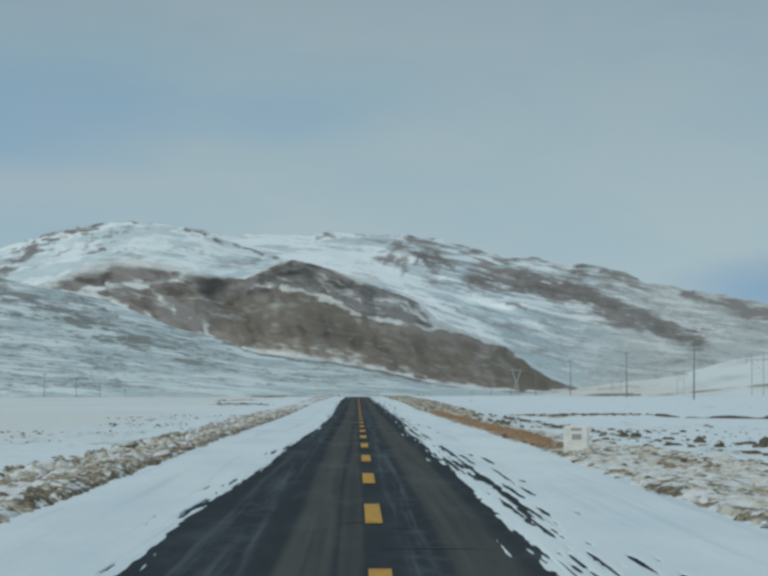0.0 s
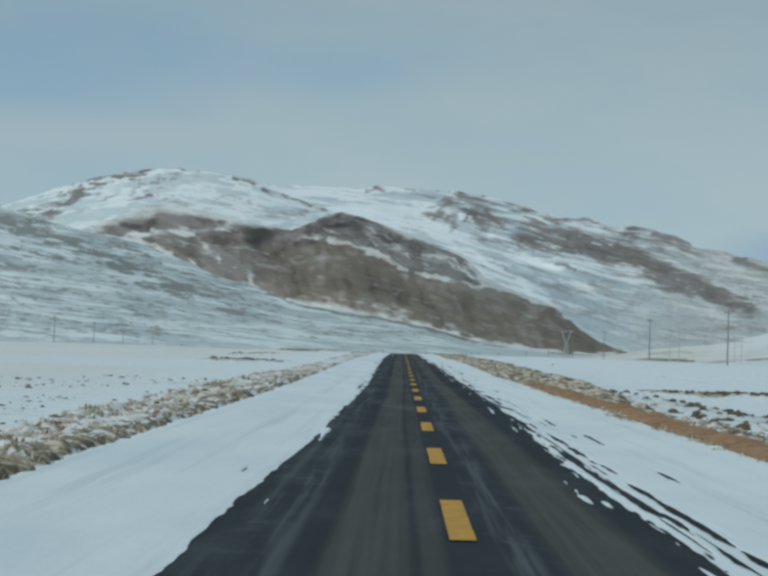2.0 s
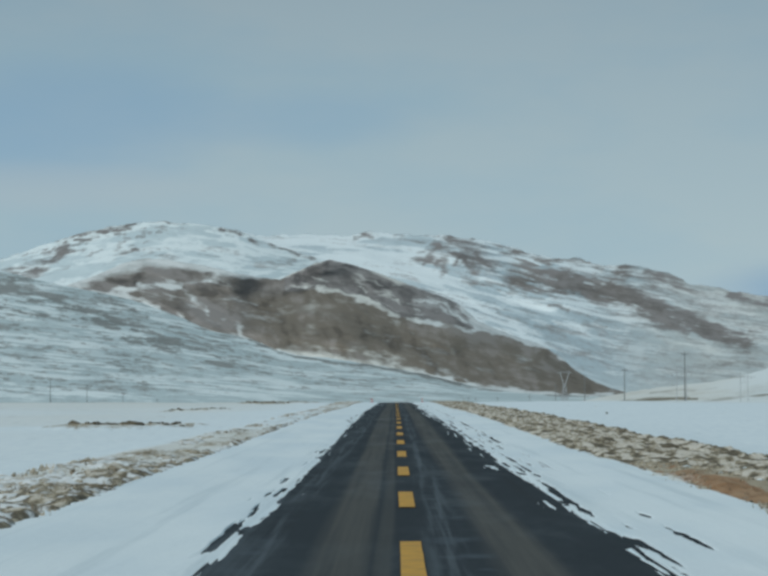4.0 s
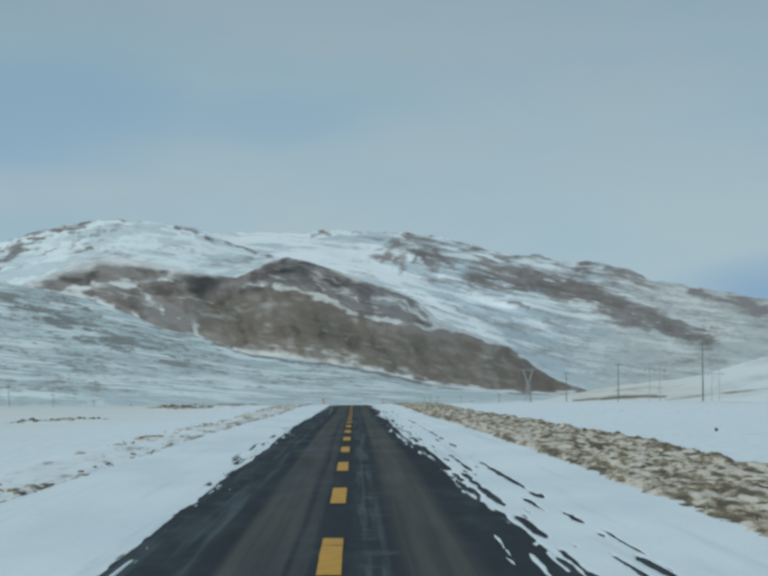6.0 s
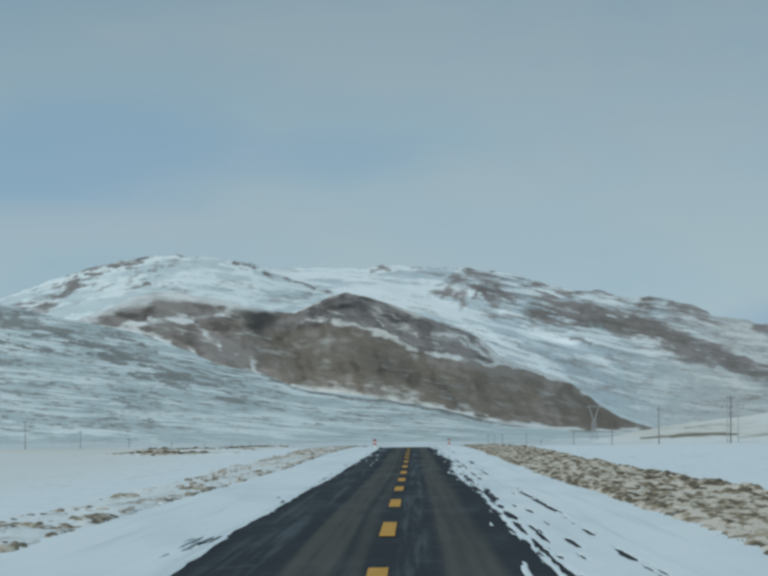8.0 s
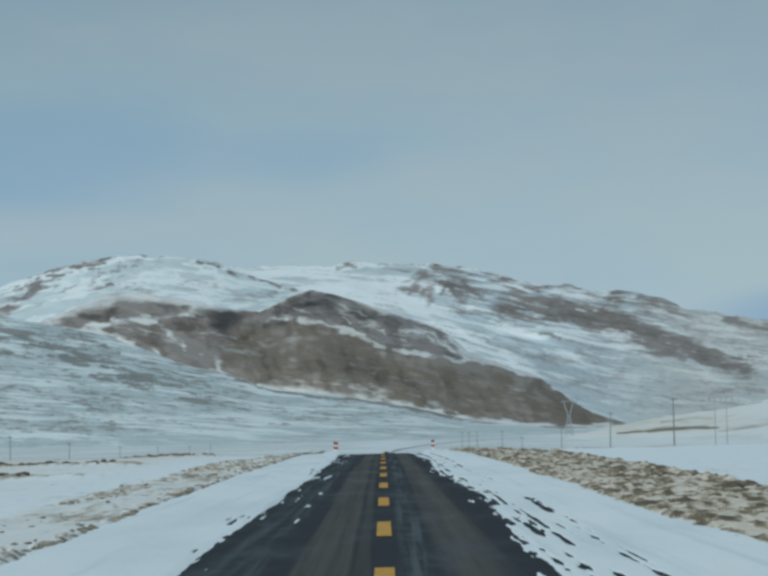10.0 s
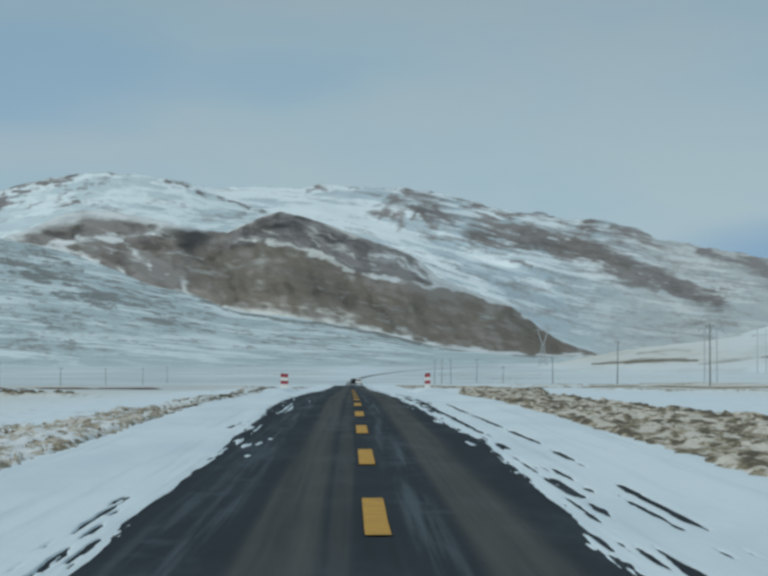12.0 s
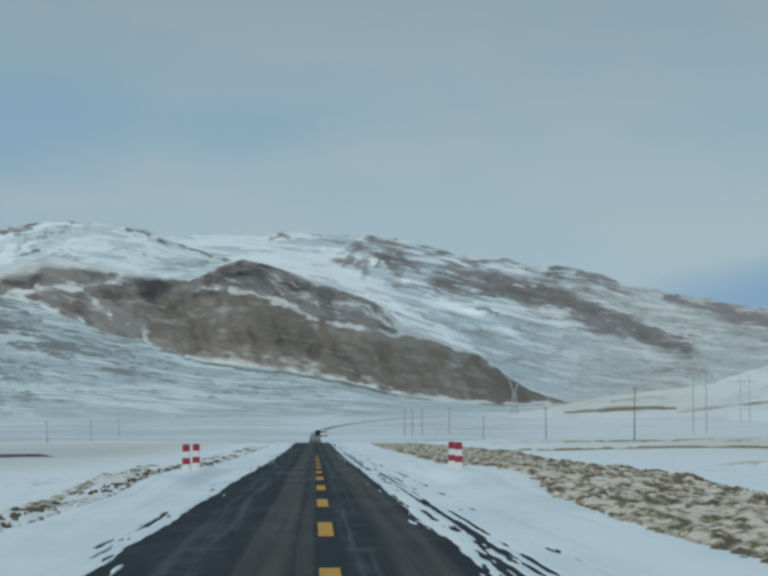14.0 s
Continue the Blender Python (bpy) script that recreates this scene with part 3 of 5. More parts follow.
SPUR = [(-179.6, 30.1), (-150.5, 36.5), (-125.1, 39.6), (-117.4, 42.2), (-109.9, 45.2), (-102.4, 48.6), (-93.6, 50.2), (-85.1, 49.6), (-72.4, 47.4), (-63.3, 45.2), (-52.4, 42.9), (-43.7, 42.0), (-37.8, 44.7), (-30.5, 47.9), (-25.1, 49.5), (-16.0, 47.5), (-5.1, 43.8), (5.8, 39.6), (16.7, 35.8), (24.8, 32.0), (31.3, 26.1), (42.2, 21.5), (49.5, 18.6), (57.0, 16.2), (63.1, 11.7), (67.6, 7.6), (74.9, 3.2), (81.9, 0.1), (94.9, -2.6), (122.2, -5.5)]
BROWN_TOP = [(-179.6, 30.0), (-123.6, 39.2), (-109.9, 44.5), (-102.4, 48.0), (-93.6, 49.5), (-88.6, 49.0), (-76.2, 47.0), (-68.7, 46.0), (-61.2, 44.0), (-51.2, 42.6), (-43.7, 41.7), (-34.9, 46.5), (-25.0, 50.0), (-11.2, 46.2), (6.3, 40.0), (16.0, 36.6), (24.7, 32.0), (30.8, 23.2), (45.8, 19.0), (57.1, 16.2), (64.5, 11.0), (74.4, 3.6), (88.2, -1.0)]
BROWN_FOOT = [(-179.6, 28.3), (-123.6, 38.4), (-113.6, 37.4), (-102.4, 35.4), (-90.0, 32.0), (-81.2, 28.0), (-72.5, 23.6), (-65.1, 20.4), (-51.3, 17.6), (-43.9, 14.4), (-31.4, 12.4), (-11.4, 10.4), (1.1, 8.0), (15.0, 4.8), (26.9, 2.2), (39.4, 1.0), (61.9, -1.5), (78.1, -2.2), (140.4, -2.2)]
SLOPE = [(-179.6, 54.7), (-152.7, 46.9), (-141.5, 43.6), (-132.4, 41.4), (-121.5, 39.2), (-110.5, 37.0), (-96.0, 33.4), (-82.0, 28.0), (-70.0, 22.6), (-59.6, 20.6), (-52.4, 18.6), (-45.1, 15.2), (-36.4, 13.3), (-25.2, 12.2), (-12.7, 10.4), (0.0, 8.2), (14.0, 5.4), (31.3, 0.9), (49.5, -1.5), (85.8, -3.0), (194.9, -3.7)]
RISE = [(58.5, -8.0), (69.5, -4.8), (80.4, -2.6), (100.4, 0.7), (122.2, 2.9), (136.7, 6.1), (152.7, 10.5), (194.9, 16.5)]
BACK_UNDER = [(-190, 30), (-60, 44), (-25, 46), (5, 38), (30, 26), (60, 12), (82, 0), (122, 0), (195, 4)]
PEAK_UNDER = [(-180, 30), (-125, 38.5), (-85, 47), (-50, 42), (-25, 44), (31, 6), (58, -14)]


def back_cover(b, e, f, gully):
    broad, thin, hair = lie(b, f, 13, 2.2, 31), lie(b, f, 4.5, 1.0, 32), lie(b, f, 9, 0.55, 33, 3)
    v = 0.22 + 0.28 * (broad - 0.5) + 0.36 * (thin - 0.5) + 0.24 * (hair - 0.5) + 0.30 * gully + 0.12 * smooth(40, 110, b)
    break_up = 0.70 + 0.40 * broad + 0.40 * (thin - 0.5)
    v += 0.62 * break_up * near_line([(46.0, 40.7), (58.5, 38.8), (68.6, 39.6), (78.6, 37.0), (86.1, 35.2), (96.0, 30.4), (103.5, 26.8), (111.0, 24.2), (121.0, 20.3), (133.5, 16.6)], b, e, 4.0)
    v += 0.30 * near_line([(67.3, 40.2), (83.6, 36.0), (91.1, 33.9), (98.5, 30.2), (113.5, 25.0), (122.0, 21.6)], b, e, 1.6)
    v += 0.34 * break_up * near_line([(44.8, 46.4), (54.8, 44.4), (62.3, 42.5)], b, e, 2.2)
    belt = near_line([(46.0, 41.0), (58.5, 39.0), (78.6, 37.0), (96.0, 30.4), (111.0, 24.2), (133.5, 16.6)], b, e, 4.0)
    v += 0.55 * belt * (lie(b, f, 3.2, 0.9, 38) - 0.55)
    # the craggy summit: dark ribs with snow between
    rib = smooth(0.30, 0.62, fbm(b / 3.0 + e / 4.0, e / 1.5, 34, 3))
    v += 0.36 * rib * near_line([(10.0, 50.5), (16.1, 54.6), (21.1, 54.6), (26.1, 53.3), (31.1, 49.5), (37.9, 46.0)], b, e, 3.4)
    v += 0.30 * near_line([(8.6, 49.2), (13.0, 48.8), (16.1, 48.0), (18.5, 43.9)], b, e, 1.6) + 0.28 * near_line([(22.0, 47.2), (26.5, 46.0), (31.0, 44.6)], b, e, 1.3)
    crag = near_line([(12.0, 48.5), (17.0, 53.5), (22.0, 55.4), (28.5, 53.0), (36.0, 47.0)], b, e, 2.6)
    v += 0.22 * crag * (1 - rib)
    for line, wide in (([(10.5, 47.0), (14.0, 51.0), (18.0, 54.6)], 0.9), ([(18.4, 42.8), (17.6, 47.0), (18.2, 50.5)], 1.1), ([(20.2, 53.4), (25.4, 49.5), (29.2, 44.4)], 1.0), ([(30.4, 51.5), (37.2, 46.0)], 1.0), ([(21.6, 46.6), (24.4, 50.5)], 0.7), ([(14.4, 45.5), (15.6, 49.0)], 0.7)):
        v += 0.30 * near_line(line, b, e, wide)
    v += 0.36 * near_line([(22.3, 51.0), (27.3, 48.4), (30.4, 47.8)], b, e, 1.2) + 0.34 * near_line([(27.3, 42.1), (39.8, 38.6)], b, e, 1.4)
    # broken dark edges under the skyline
    edge = 0.10 + 0.95 * thin
    v -= 0.30 * near_line([(8.0, 53.0), (13.5, 56.6), (20.0, 58.0)], b, e, 0.9)
    v += 0.40 * edge * near_line([(20.0, 58.6), (33.7, 55.6), (43.6, 52.0), (51.1, 49.2), (57.4, 47.6)], b, e, 1.5)
    v += 0.44 * edge * near_line([(61.2, 49.4), (69.9, 48.1), (78.7, 45.6)], b, e, 1.3) + 0.52 * edge * near_line([(82.4, 44.4), (88.7, 46.4), (96.2, 44.6), (102.4, 42.0), (108.7, 40.3)], b, e, 1.6)
    v += 0.36 * edge * near_line([(83.7, 43.4), (91.2, 41.3), (101.2, 38.7), (112.0, 36.5)], b, e, 1.8) + 0.30 * edge * near_line([(46.0, 49.0), (56.0, 46.5), (66.0, 44.5)], b, e, 1.3)
    v += 0.56 * break_up * near_line([(129.5, 36.0), (141.2, 31.8), (154.2, 27.6), (194.9, 20.0)], b, e, 3.0)
    v += 0.60 * near_line([(-16.4, 57.3), (-12.0, 58.4), (-9.0, 57.6)], b, e, 0.9) + 0.4 * near_line([(-13.0, 59.0), (-8.0, 59.6)], b, e, 0.6) + 0.35 * near_line([(1.0, 57.8), (4.0, 57.6)], b, e, 0.5)
    # single streaks on the open snow
    for line in ([(53.4, 24.6), (63.4, 22.0), (72.1, 20.1)], [(78.3, 17.5), (88.3, 16.2)], [(89.6, 12.4), (98.3, 11.1)], [(120.8, 9.7), (139.6, 8.9)], [(58.0, 31.5), (66.0, 30.0)], [(64.0, 14.5), (74.0, 12.8)], [(70.0, 25.0), (80.0, 23.2)]):
        v += 0.40 * near_line(line, b, e, 0.75)
    for line in ([(112.2, 20.2), (119.7, 17.4)], [(139.7, 16.8), (154.0, 14.6)], [(118.0, 26.5), (131.0, 22.0)], [(100.0, 34.0), (112.0, 30.6)]):
        v -= 0.5 * near_line(line, b, e, 0.8)
    v -= 0.22 * near_line([(13.1, 42.0), (31.3, 37.4), (45.8, 33.8)], b, e, 3.4) + 0.2 * near_line([(-40, 55.5), (-18, 54.0), (4, 52.0)], b, e, 3.6)
    # the lower flank lies under thin even snow, toned duller
    low = smooth(42, 60, b) * (1 - smooth(20, 30, e + 0.10 * (b - 60)))
    v = v + 0.45 * low * (0.20 - v)
    # haze painted into the half-bare upper shoulder: evens its cover, pales its tint
    shoulder_haze = smooth(84, 104, b) * smooth(0.0, 4.0, e - along([(84, 36.5), (104, 28.5), (121, 22.5), (140, 17), (195, 6)], b))
    v = v + 0.42 * shoulder_haze * (0.42 - v)
    v += 0.34 * (0.4 + 0.8 * thin) * near_line([(126.0, 36.4), (136.0, 33.4), (150.0, 28.6), (194.9, 20.0)], b, e, 1.8)
    tint = 0.15 + 0.8 * belt * (lie(b, f, 4.0, 1.4, 39) - 0.5) + 0.35 * crag + 0.5 * shoulder_haze + 0.7 * lie(b, f, 18, 5, 36) - 0.55 * hair * near_line([(67.3, 40.0), (83.6, 36.0), (98.5, 29.7), (113.5, 24.5), (126, 19)], b, e, 2.5) - 0.25 * rib * near_line([(12, 53), (22, 54), (34, 48)], b, e, 4.0)
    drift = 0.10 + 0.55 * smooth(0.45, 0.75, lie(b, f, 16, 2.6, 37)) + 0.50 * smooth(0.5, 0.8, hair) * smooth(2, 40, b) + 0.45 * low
    straw = 0.42 * smooth(60, 120, b) * (1 - 0.4 * broad)
    return {"bare": np.clip(v, 0, 1.1), "tint": tint, "drift": np.clip(drift, 0, 1), "straw": straw, "rock": np.maximum(0.85 * (1 - smooth(40, 48, b)), 0.35)}


def peak_cover(b, e, f, gully):
    broad, thin = lie(b, f, 10, 2.6, 41), lie(b, f, 3.4, 1.3, 42)
    v = 0.10 + 0.26 * (broad - 0.5) + 0.20 * (thin - 0.5) + 0.25 * gully
    dab = smooth(0.66, 0.80, lie(b, f, 3.0, 1.5, 43, 3))
    v += 0.36 * dab * (1 - smooth(-100, -66, b)) * smooth(47, 52, e)
    v += (0.16 + 0.40 * thin) * near_line([(-150.0, 41.0), (-131.1, 49.7), (-124.8, 54.6), (-119.0, 57.6), (-112.3, 60.4), (-101.1, 63.2)], b, e, 2.6)
    v += 0.34 * near_line([(-140.0, 42.0), (-128.6, 49.0), (-123.6, 54.4)], b, e, 1.7)
    v += 0.30 * (0.4 + thin) * near_line([(-92.0, 63.6), (-84.0, 63.4), (-78.0, 62.8)], b, e, 0.8)
    v += 0.66 * (0.35 + 0.9 * thin) * near_line([(-66.0, 60.9), (-56.1, 58.2), (-49.9, 55.3), (-43.6, 53.4), (-33.6, 50.4), (-26.4, 48.0)], b, e, 1.0)
    v += 0.30 * broad * near_line([(-73.0, 52.3), (-61.1, 51.5)], b, e, 1.5) + 0.30 * near_line([(-52.2, 46.9), (-45.0, 48.2), (-39.2, 49.0)], b, e, 1.6)
    v += 0.20 * near_line([(-104.9, 53.2), (-93.6, 52.5), (-83.6, 50.5)], b, e, 1.4)
    drift = 0.16 + 0.60 * smooth(0.45, 0.7, lie(b, f, 14, 3.5, 45)) + 0.35 * smooth(0.5, 0.8, thin)
    return {"bare": np.clip(v, 0, 1.1), "tint": 0.1 + 0.6 * broad, "drift": np.clip(drift, 0, 1), "straw": 0.0, "rock": 0.7}


def spur_cover(b, e, f, gully):
    broad, thin, clot = lie(b, f, 12, 4.0, 51), lie(b, f, 4.5, 1.6, 52), lie(b, f, 5.5, 3.4, 53, 3)
    low, high = along(BROWN_FOOT, b), along(BROWN_TOP, b)
    west = 1 - smooth(-60, -50, b)
    dusted = band(b, -44, 8, 7)
    inside = smooth(low - 1.2, low + 1.4 + 4.0 * dusted + 0.4 * west, e + 1.4 * (thin - 0.5)) * (1 - smooth(high - 1.4 - 4.2 * west, high + 1.0, e + (1.2 + 2.2 * west) * (thin - 0.5)))
    v = 0.10 + 0.36 * (broad - 0.5) + 0.26 * (thin - 0.5) + 0.3 * gully
    v += inside * (0.94 - 0.04 * west + (0.16 + 0.30 * west) * (broad - 0.5) + (0.08 + 0.34 * west) * (thin - 0.5))
    # the grey knob stands above a snow-filled ledge, the brown lobe below it
    ledge = along([(-42, 37.6), (-28, 38.2), (-17, 36.0), (-8, 32.2), (1, 28.6), (6, 27.0), (20, 25.0), (32, 22.0)], b)
    knob = smooth(ledge - 0.8, ledge + 0.8, e) * band(b, -41.5, 31.0, 1.5)
    # snow caught in the hollows
    v -= (0.62 + 0.4 * thin) * near_line([(-28.6, 38.4), (-21.2, 37.0), (-14.5, 35.4), (-8.0, 32.4), (-3.0, 30.0), (1.2, 28.2)], b, e, 0.8) + 0.30 * near_line([(-2.0, 28.6), (0.6, 25.5), (1.6, 22.5)], b, e, 1.3)
    v -= 0.72 * near_line([(4.6, 27.0), (14.2, 25.6), (20.9, 24.4), (30.0, 22.0)], b, e, 0.75) + 0.24 * thin * near_line([(-7.0, 35.0), (2.0, 36.0), (9.0, 36.3)], b, e, 0.7)
    v -= 0.80 * near_line([(-108.0, 38.2), (-103.0, 37.9), (-97.0, 39.8), (-90.0, 39.8), (-84.0, 39.4), (-77.0, 40.8), (-70.5, 41.6)], b, e, 1.15)
    v -= 0.36 * near_line([(-90.0, 41.5), (-82.0, 42.0), (-76.0, 42.4)], b, e, 1.4)
    v -= 0.26 * near_line([(-75.0, 33.0), (-70.5, 28.8), (-66.0, 25.6)], b, e, 2.2) + 0.42 * near_line([(-76.0, 34.4), (-72.5, 31.0), (-70.5, 28.6)], b, e, 0.7)
    v -= 0.44 * near_line([(-57.6, 23.4), (-57.2, 20.0)], b, e, 1.2) + 0.30 * near_line([(-54.0, 20.4), (-49.0, 17.6), (-42.0, 14.6)], b, e, 0.9)
    v -= 0.62 * near_line([(-41.5, 38.8), (-37.5, 39.9), (-32.8, 39.2)], b, e, 0.62) + (0.10 + 0.34 * thin) * near_line([(-32.4, 38.5), (-31.2, 33.0), (-33.0, 28.4), (-30.0, 22.4)], b, e, 1.5)
    v -= 0.22 * thin * near_line([(-50, 19.5), (-36, 17.0), (-22, 17.0)], b, e, 1.8) + 0.26 * thin * near_line([(-37.0, 34.4), (-33.0, 35.8)], b, e, 0.8)
    v -= 0.12 * thin * near_line([(30.0, 6.0), (48.0, 2.0), (62.0, 0.5)], b, e, 1.6)
    v -= 0.55 * near_line([(30.0, 22.6), (39.6, 20.6), (45.8, 18.8), (53.0, 17.2), (57.2, 15.6), (64.5, 10.4)], b, e, 0.7)
    v -= 0.55 * smooth(18, 31, b) * knob * thin + 0.40 * thin * near_line([(6.0, 33.0), (16.0, 31.5), (25.0, 29.0)], b, e, 0.8)
    v += 0.35 * near_line([(-37.0, 44.4), (-30.0, 46.8), (-25.0, 48.4), (-16.0, 46.6)], b, e, 1.6)
    tint = 0.22 + 0.60 * (broad - 0.5) + 0.30 * (thin - 0.5) + 0.45 * (clot - 0.5)
    tint += 1.3 * (fbm(b / 2.6 + e / 6, e / 10, 57, 4) - 0.5)
    tint += 0.12 * west + 0.15 * knob + 0.9 * knob * (lie(b, e + 0.28 * b, 6, 1.2, 58) - 0.5) + 0.6 * west * (lie(b, e - 0.08 * b, 4.5, 1.1, 68) - 0.5)
    v -= 0.42 * knob * smooth(0.58, 0.84, lie(b, e + 0.32 * b, 7, 0.9, 59))
    tint += 0.50 * near_line([(16, 23.5), (30.8, 20.4), (45.8, 17.0), (57, 14.2), (62, 10.5)], b, e, 1.6) + 0.40 * near_line([(-25, 16.5), (-11, 14.8), (3, 12)], b, e, 2.2)
    tint += 0.85 * near_line([(-73.0, 31.5), (-67.0, 28.5), (-61.5, 25.5)], b, e, 2.6) * (1 - smooth(-59.5, -57.5, b)) + 0.30 * near_line([(-90.0, 36.0), (-78.0, 29.0)], b, e, 2.0)
    tint -= 0.34 * near_line([(-46.3, 27.1), (-36.3, 22.0), (-18.8, 21.9), (6.1, 17.2), (30, 10.0)], b, e, 6.0)
    tint -= 0.40 * near_line([(-57.0, 36.5), (-55.0, 30.0), (-56.0, 24.0)], b, e, 1.8)
    # darker scrub and rock
    for spot, wide in ((((-107.0, 41.8), (-100.0, 41.4), (-95.8, 43.2)), 1.5), (((-78.5, 43.6), (-70.5, 44.0)), 1.5), (((-74.5, 38.0), (-68.5, 37.4)), 2.1), (((-65.0, 40.4), (-61.5, 40.2), (-53.0, 38.4)), 2.6), (((-72.0, 35.8), (-64.0, 36.0)), 1.3), (((-57.0, 41.8), (-50.0, 41.0)), 1.4), (((-41.0, 36.6), (-37.4, 37.4), (-33.4, 37.4)), 1.35), (((-50.0, 33.0), (-46.0, 35.0)), 1.6), (((-37.5, 41.8), (-31.5, 43.0), (-25.3, 44.8), (-17.0, 43.8)), 1.3), (((-34.0, 45.4), (-25.0, 48.2), (-17.0, 46.6)), 0.9), (((-9.0, 40.6), (-2.0, 38.6), (6.0, 35.8)), 1.5), (((-90.0, 34.5), (-82.0, 32.0), (-76.0, 28.0)), 1.3), (((55.0, 14.2), (62.0, 9.0)), 1.0), (((62.0, 5.0), (72.0, 0.6)), 2.6)):
        at = near_line(spot, b, e, wide)
        tint -= 0.80 * at * (0.40 + 0.8 * clot)
        v += 0.30 * at
    rock = np.clip(0.85 * knob + 0.62 * west * (0.5 + 0.5 * broad) + 0.5 * band(b, -58, -36, 4) * smooth(34, 38, e), 0, 0.9)
    return {"bare": np.clip(v, 0, 1.1), "tint": tint, "drift": 0.22 + 0.5 * smooth(0.45, 0.8, thin), "straw": 0.12 + 0.35 * dusted, "rock": rock}


def slope_cover(b, e, f, gully):
    broad, thin, hair = lie(b, f, 22, 2.6, 61), lie(b, f, 7, 1.0, 62), lie(b, f, 13, 0.5, 63, 3)
    v = 0.21 + 0.26 * (broad - 0.5) + 0.44 * (thin - 0.5) + 0.22 * (hair - 0.5) + 0.24 * gully + 0.10 * smooth(0.60, 0.85, lie(b, f, 5, 1.5, 64)) - 0.04
    v += (0.16 + 0.70 * (thin - 0.3)) * near_line([(-168.7, 44.0), (-145.0, 38.5), (-131.1, 33.6), (-123.7, 29.9), (-112.4, 27.4), (-106.2, 24.5), (-93.8, 20.3), (-81.3, 18.2), (-75.1, 14.8), (-62.6, 11.0)], b, e, 2.6)
    # the stony belt across the upper slope, darkest along its two edges
    belt_top, belt_foot = along([(-180, 46), (-125.6, 32.6), (-115, 30), (-103, 25.7), (-91.5, 20.5), (-80, 17.6), (-60, 11)], b), along([(-180, 38), (-125.6, 25.8), (-115, 21.5), (-100, 18), (-88, 15.4), (-73, 12), (-60, 9)], b)
    belt = smooth(belt_foot - 1.0, belt_foot + 1.0, e) * (1 - smooth(belt_top - 1.0, belt_top + 1.0, e)) * (1 - smooth(-86, -62, b))
    v += belt * (-0.06 + 0.44 * (lie(b, f, 2.6, 0.7, 65) - 0.42))
    # short stony ticks all over the snow
    v += 0.34 * smooth(0.66, 0.86, lie(b, f, 3.2, 0.6, 66, 3)) * smooth(-4, 2, e)
    v += 0.34 * (0.1 + thin) * near_line([(-180, 38.5), (-125.6, 26.4), (-115, 22.2), (-100, 18.6), (-88, 16.0), (-73, 12.4)], b, e, 0.6)
    v += 0.50 * near_line([(-134.0, 36.8), (-123.7, 32.0), (-112.0, 29.4), (-103.0, 25.8)], b, e, 0.9) + 0.46 * near_line([(-107.4, 33.8), (-101.2, 31.3), (-93.7, 28.1)], b, e, 0.9)
    v += 0.30 * near_line([(-90.0, 19.6), (-76.0, 15.4), (-64.0, 11.4)], b, e, 0.7)
    v += 0.72 * near_line([(-56.0, 19.8), (-50.1, 16.9), (-43.9, 14.3), (-36.4, 12.4), (-25.2, 11.2), (-12.7, 9.6), (-0.2, 7.6), (14.0, 4.9), (24, 2.2)], b, e, 0.55)
    v -= 0.5 * near_line([(-131.1, -0.7), (-112.6, -1.7), (-93.9, -3.6)], b, e, 0.8) + 0.30 * near_line([(-131.1, 26.0), (-118.7, 22.8), (-106.2, 19.8)], b, e, 1.4)
    v -= 0.6 * near_line([(-58.0, 21.5), (-50.1, 18.0), (-43.9, 15.2), (-36.4, 13.3), (-12.7, 10.4)], b, e, 0.5)
    v += (0.20 + 0.80 * thin) * near_line([(8.2, 6.6), (20.7, 3.3), (30.7, 1.0), (44.0, 0.2), (58.0, -1.6), (73.1, -2.4)], b, e, 0.9)
    v -= 0.25 * smooth(16, 40, b) * (1 - smooth(-1.0, 1.0, e))
    v -= 0.14 * (1 - smooth(-5, 2, e)) * (1 - smooth(-60, -20, b))
    drift = 0.26 + 0.42 * smooth(0.40, 0.70, broad) + 0.55 * smooth(0.48, 0.70, hair) - 0.5 * near_line([(-131.1, -0.7), (-112.6, -1.7), (-93.9, -3.6)], b, e, 0.9) + 0.35 * (1 - smooth(-5.5, -1.0, e))
    return {"bare": np.clip(v, 0, 1.1), "tint": 0.3 + 0.6 * (thin - 0.5) - 0.15 * belt, "drift": np.clip(drift, 0, 1), "straw": 0.20 * smooth(40, 90, b)}


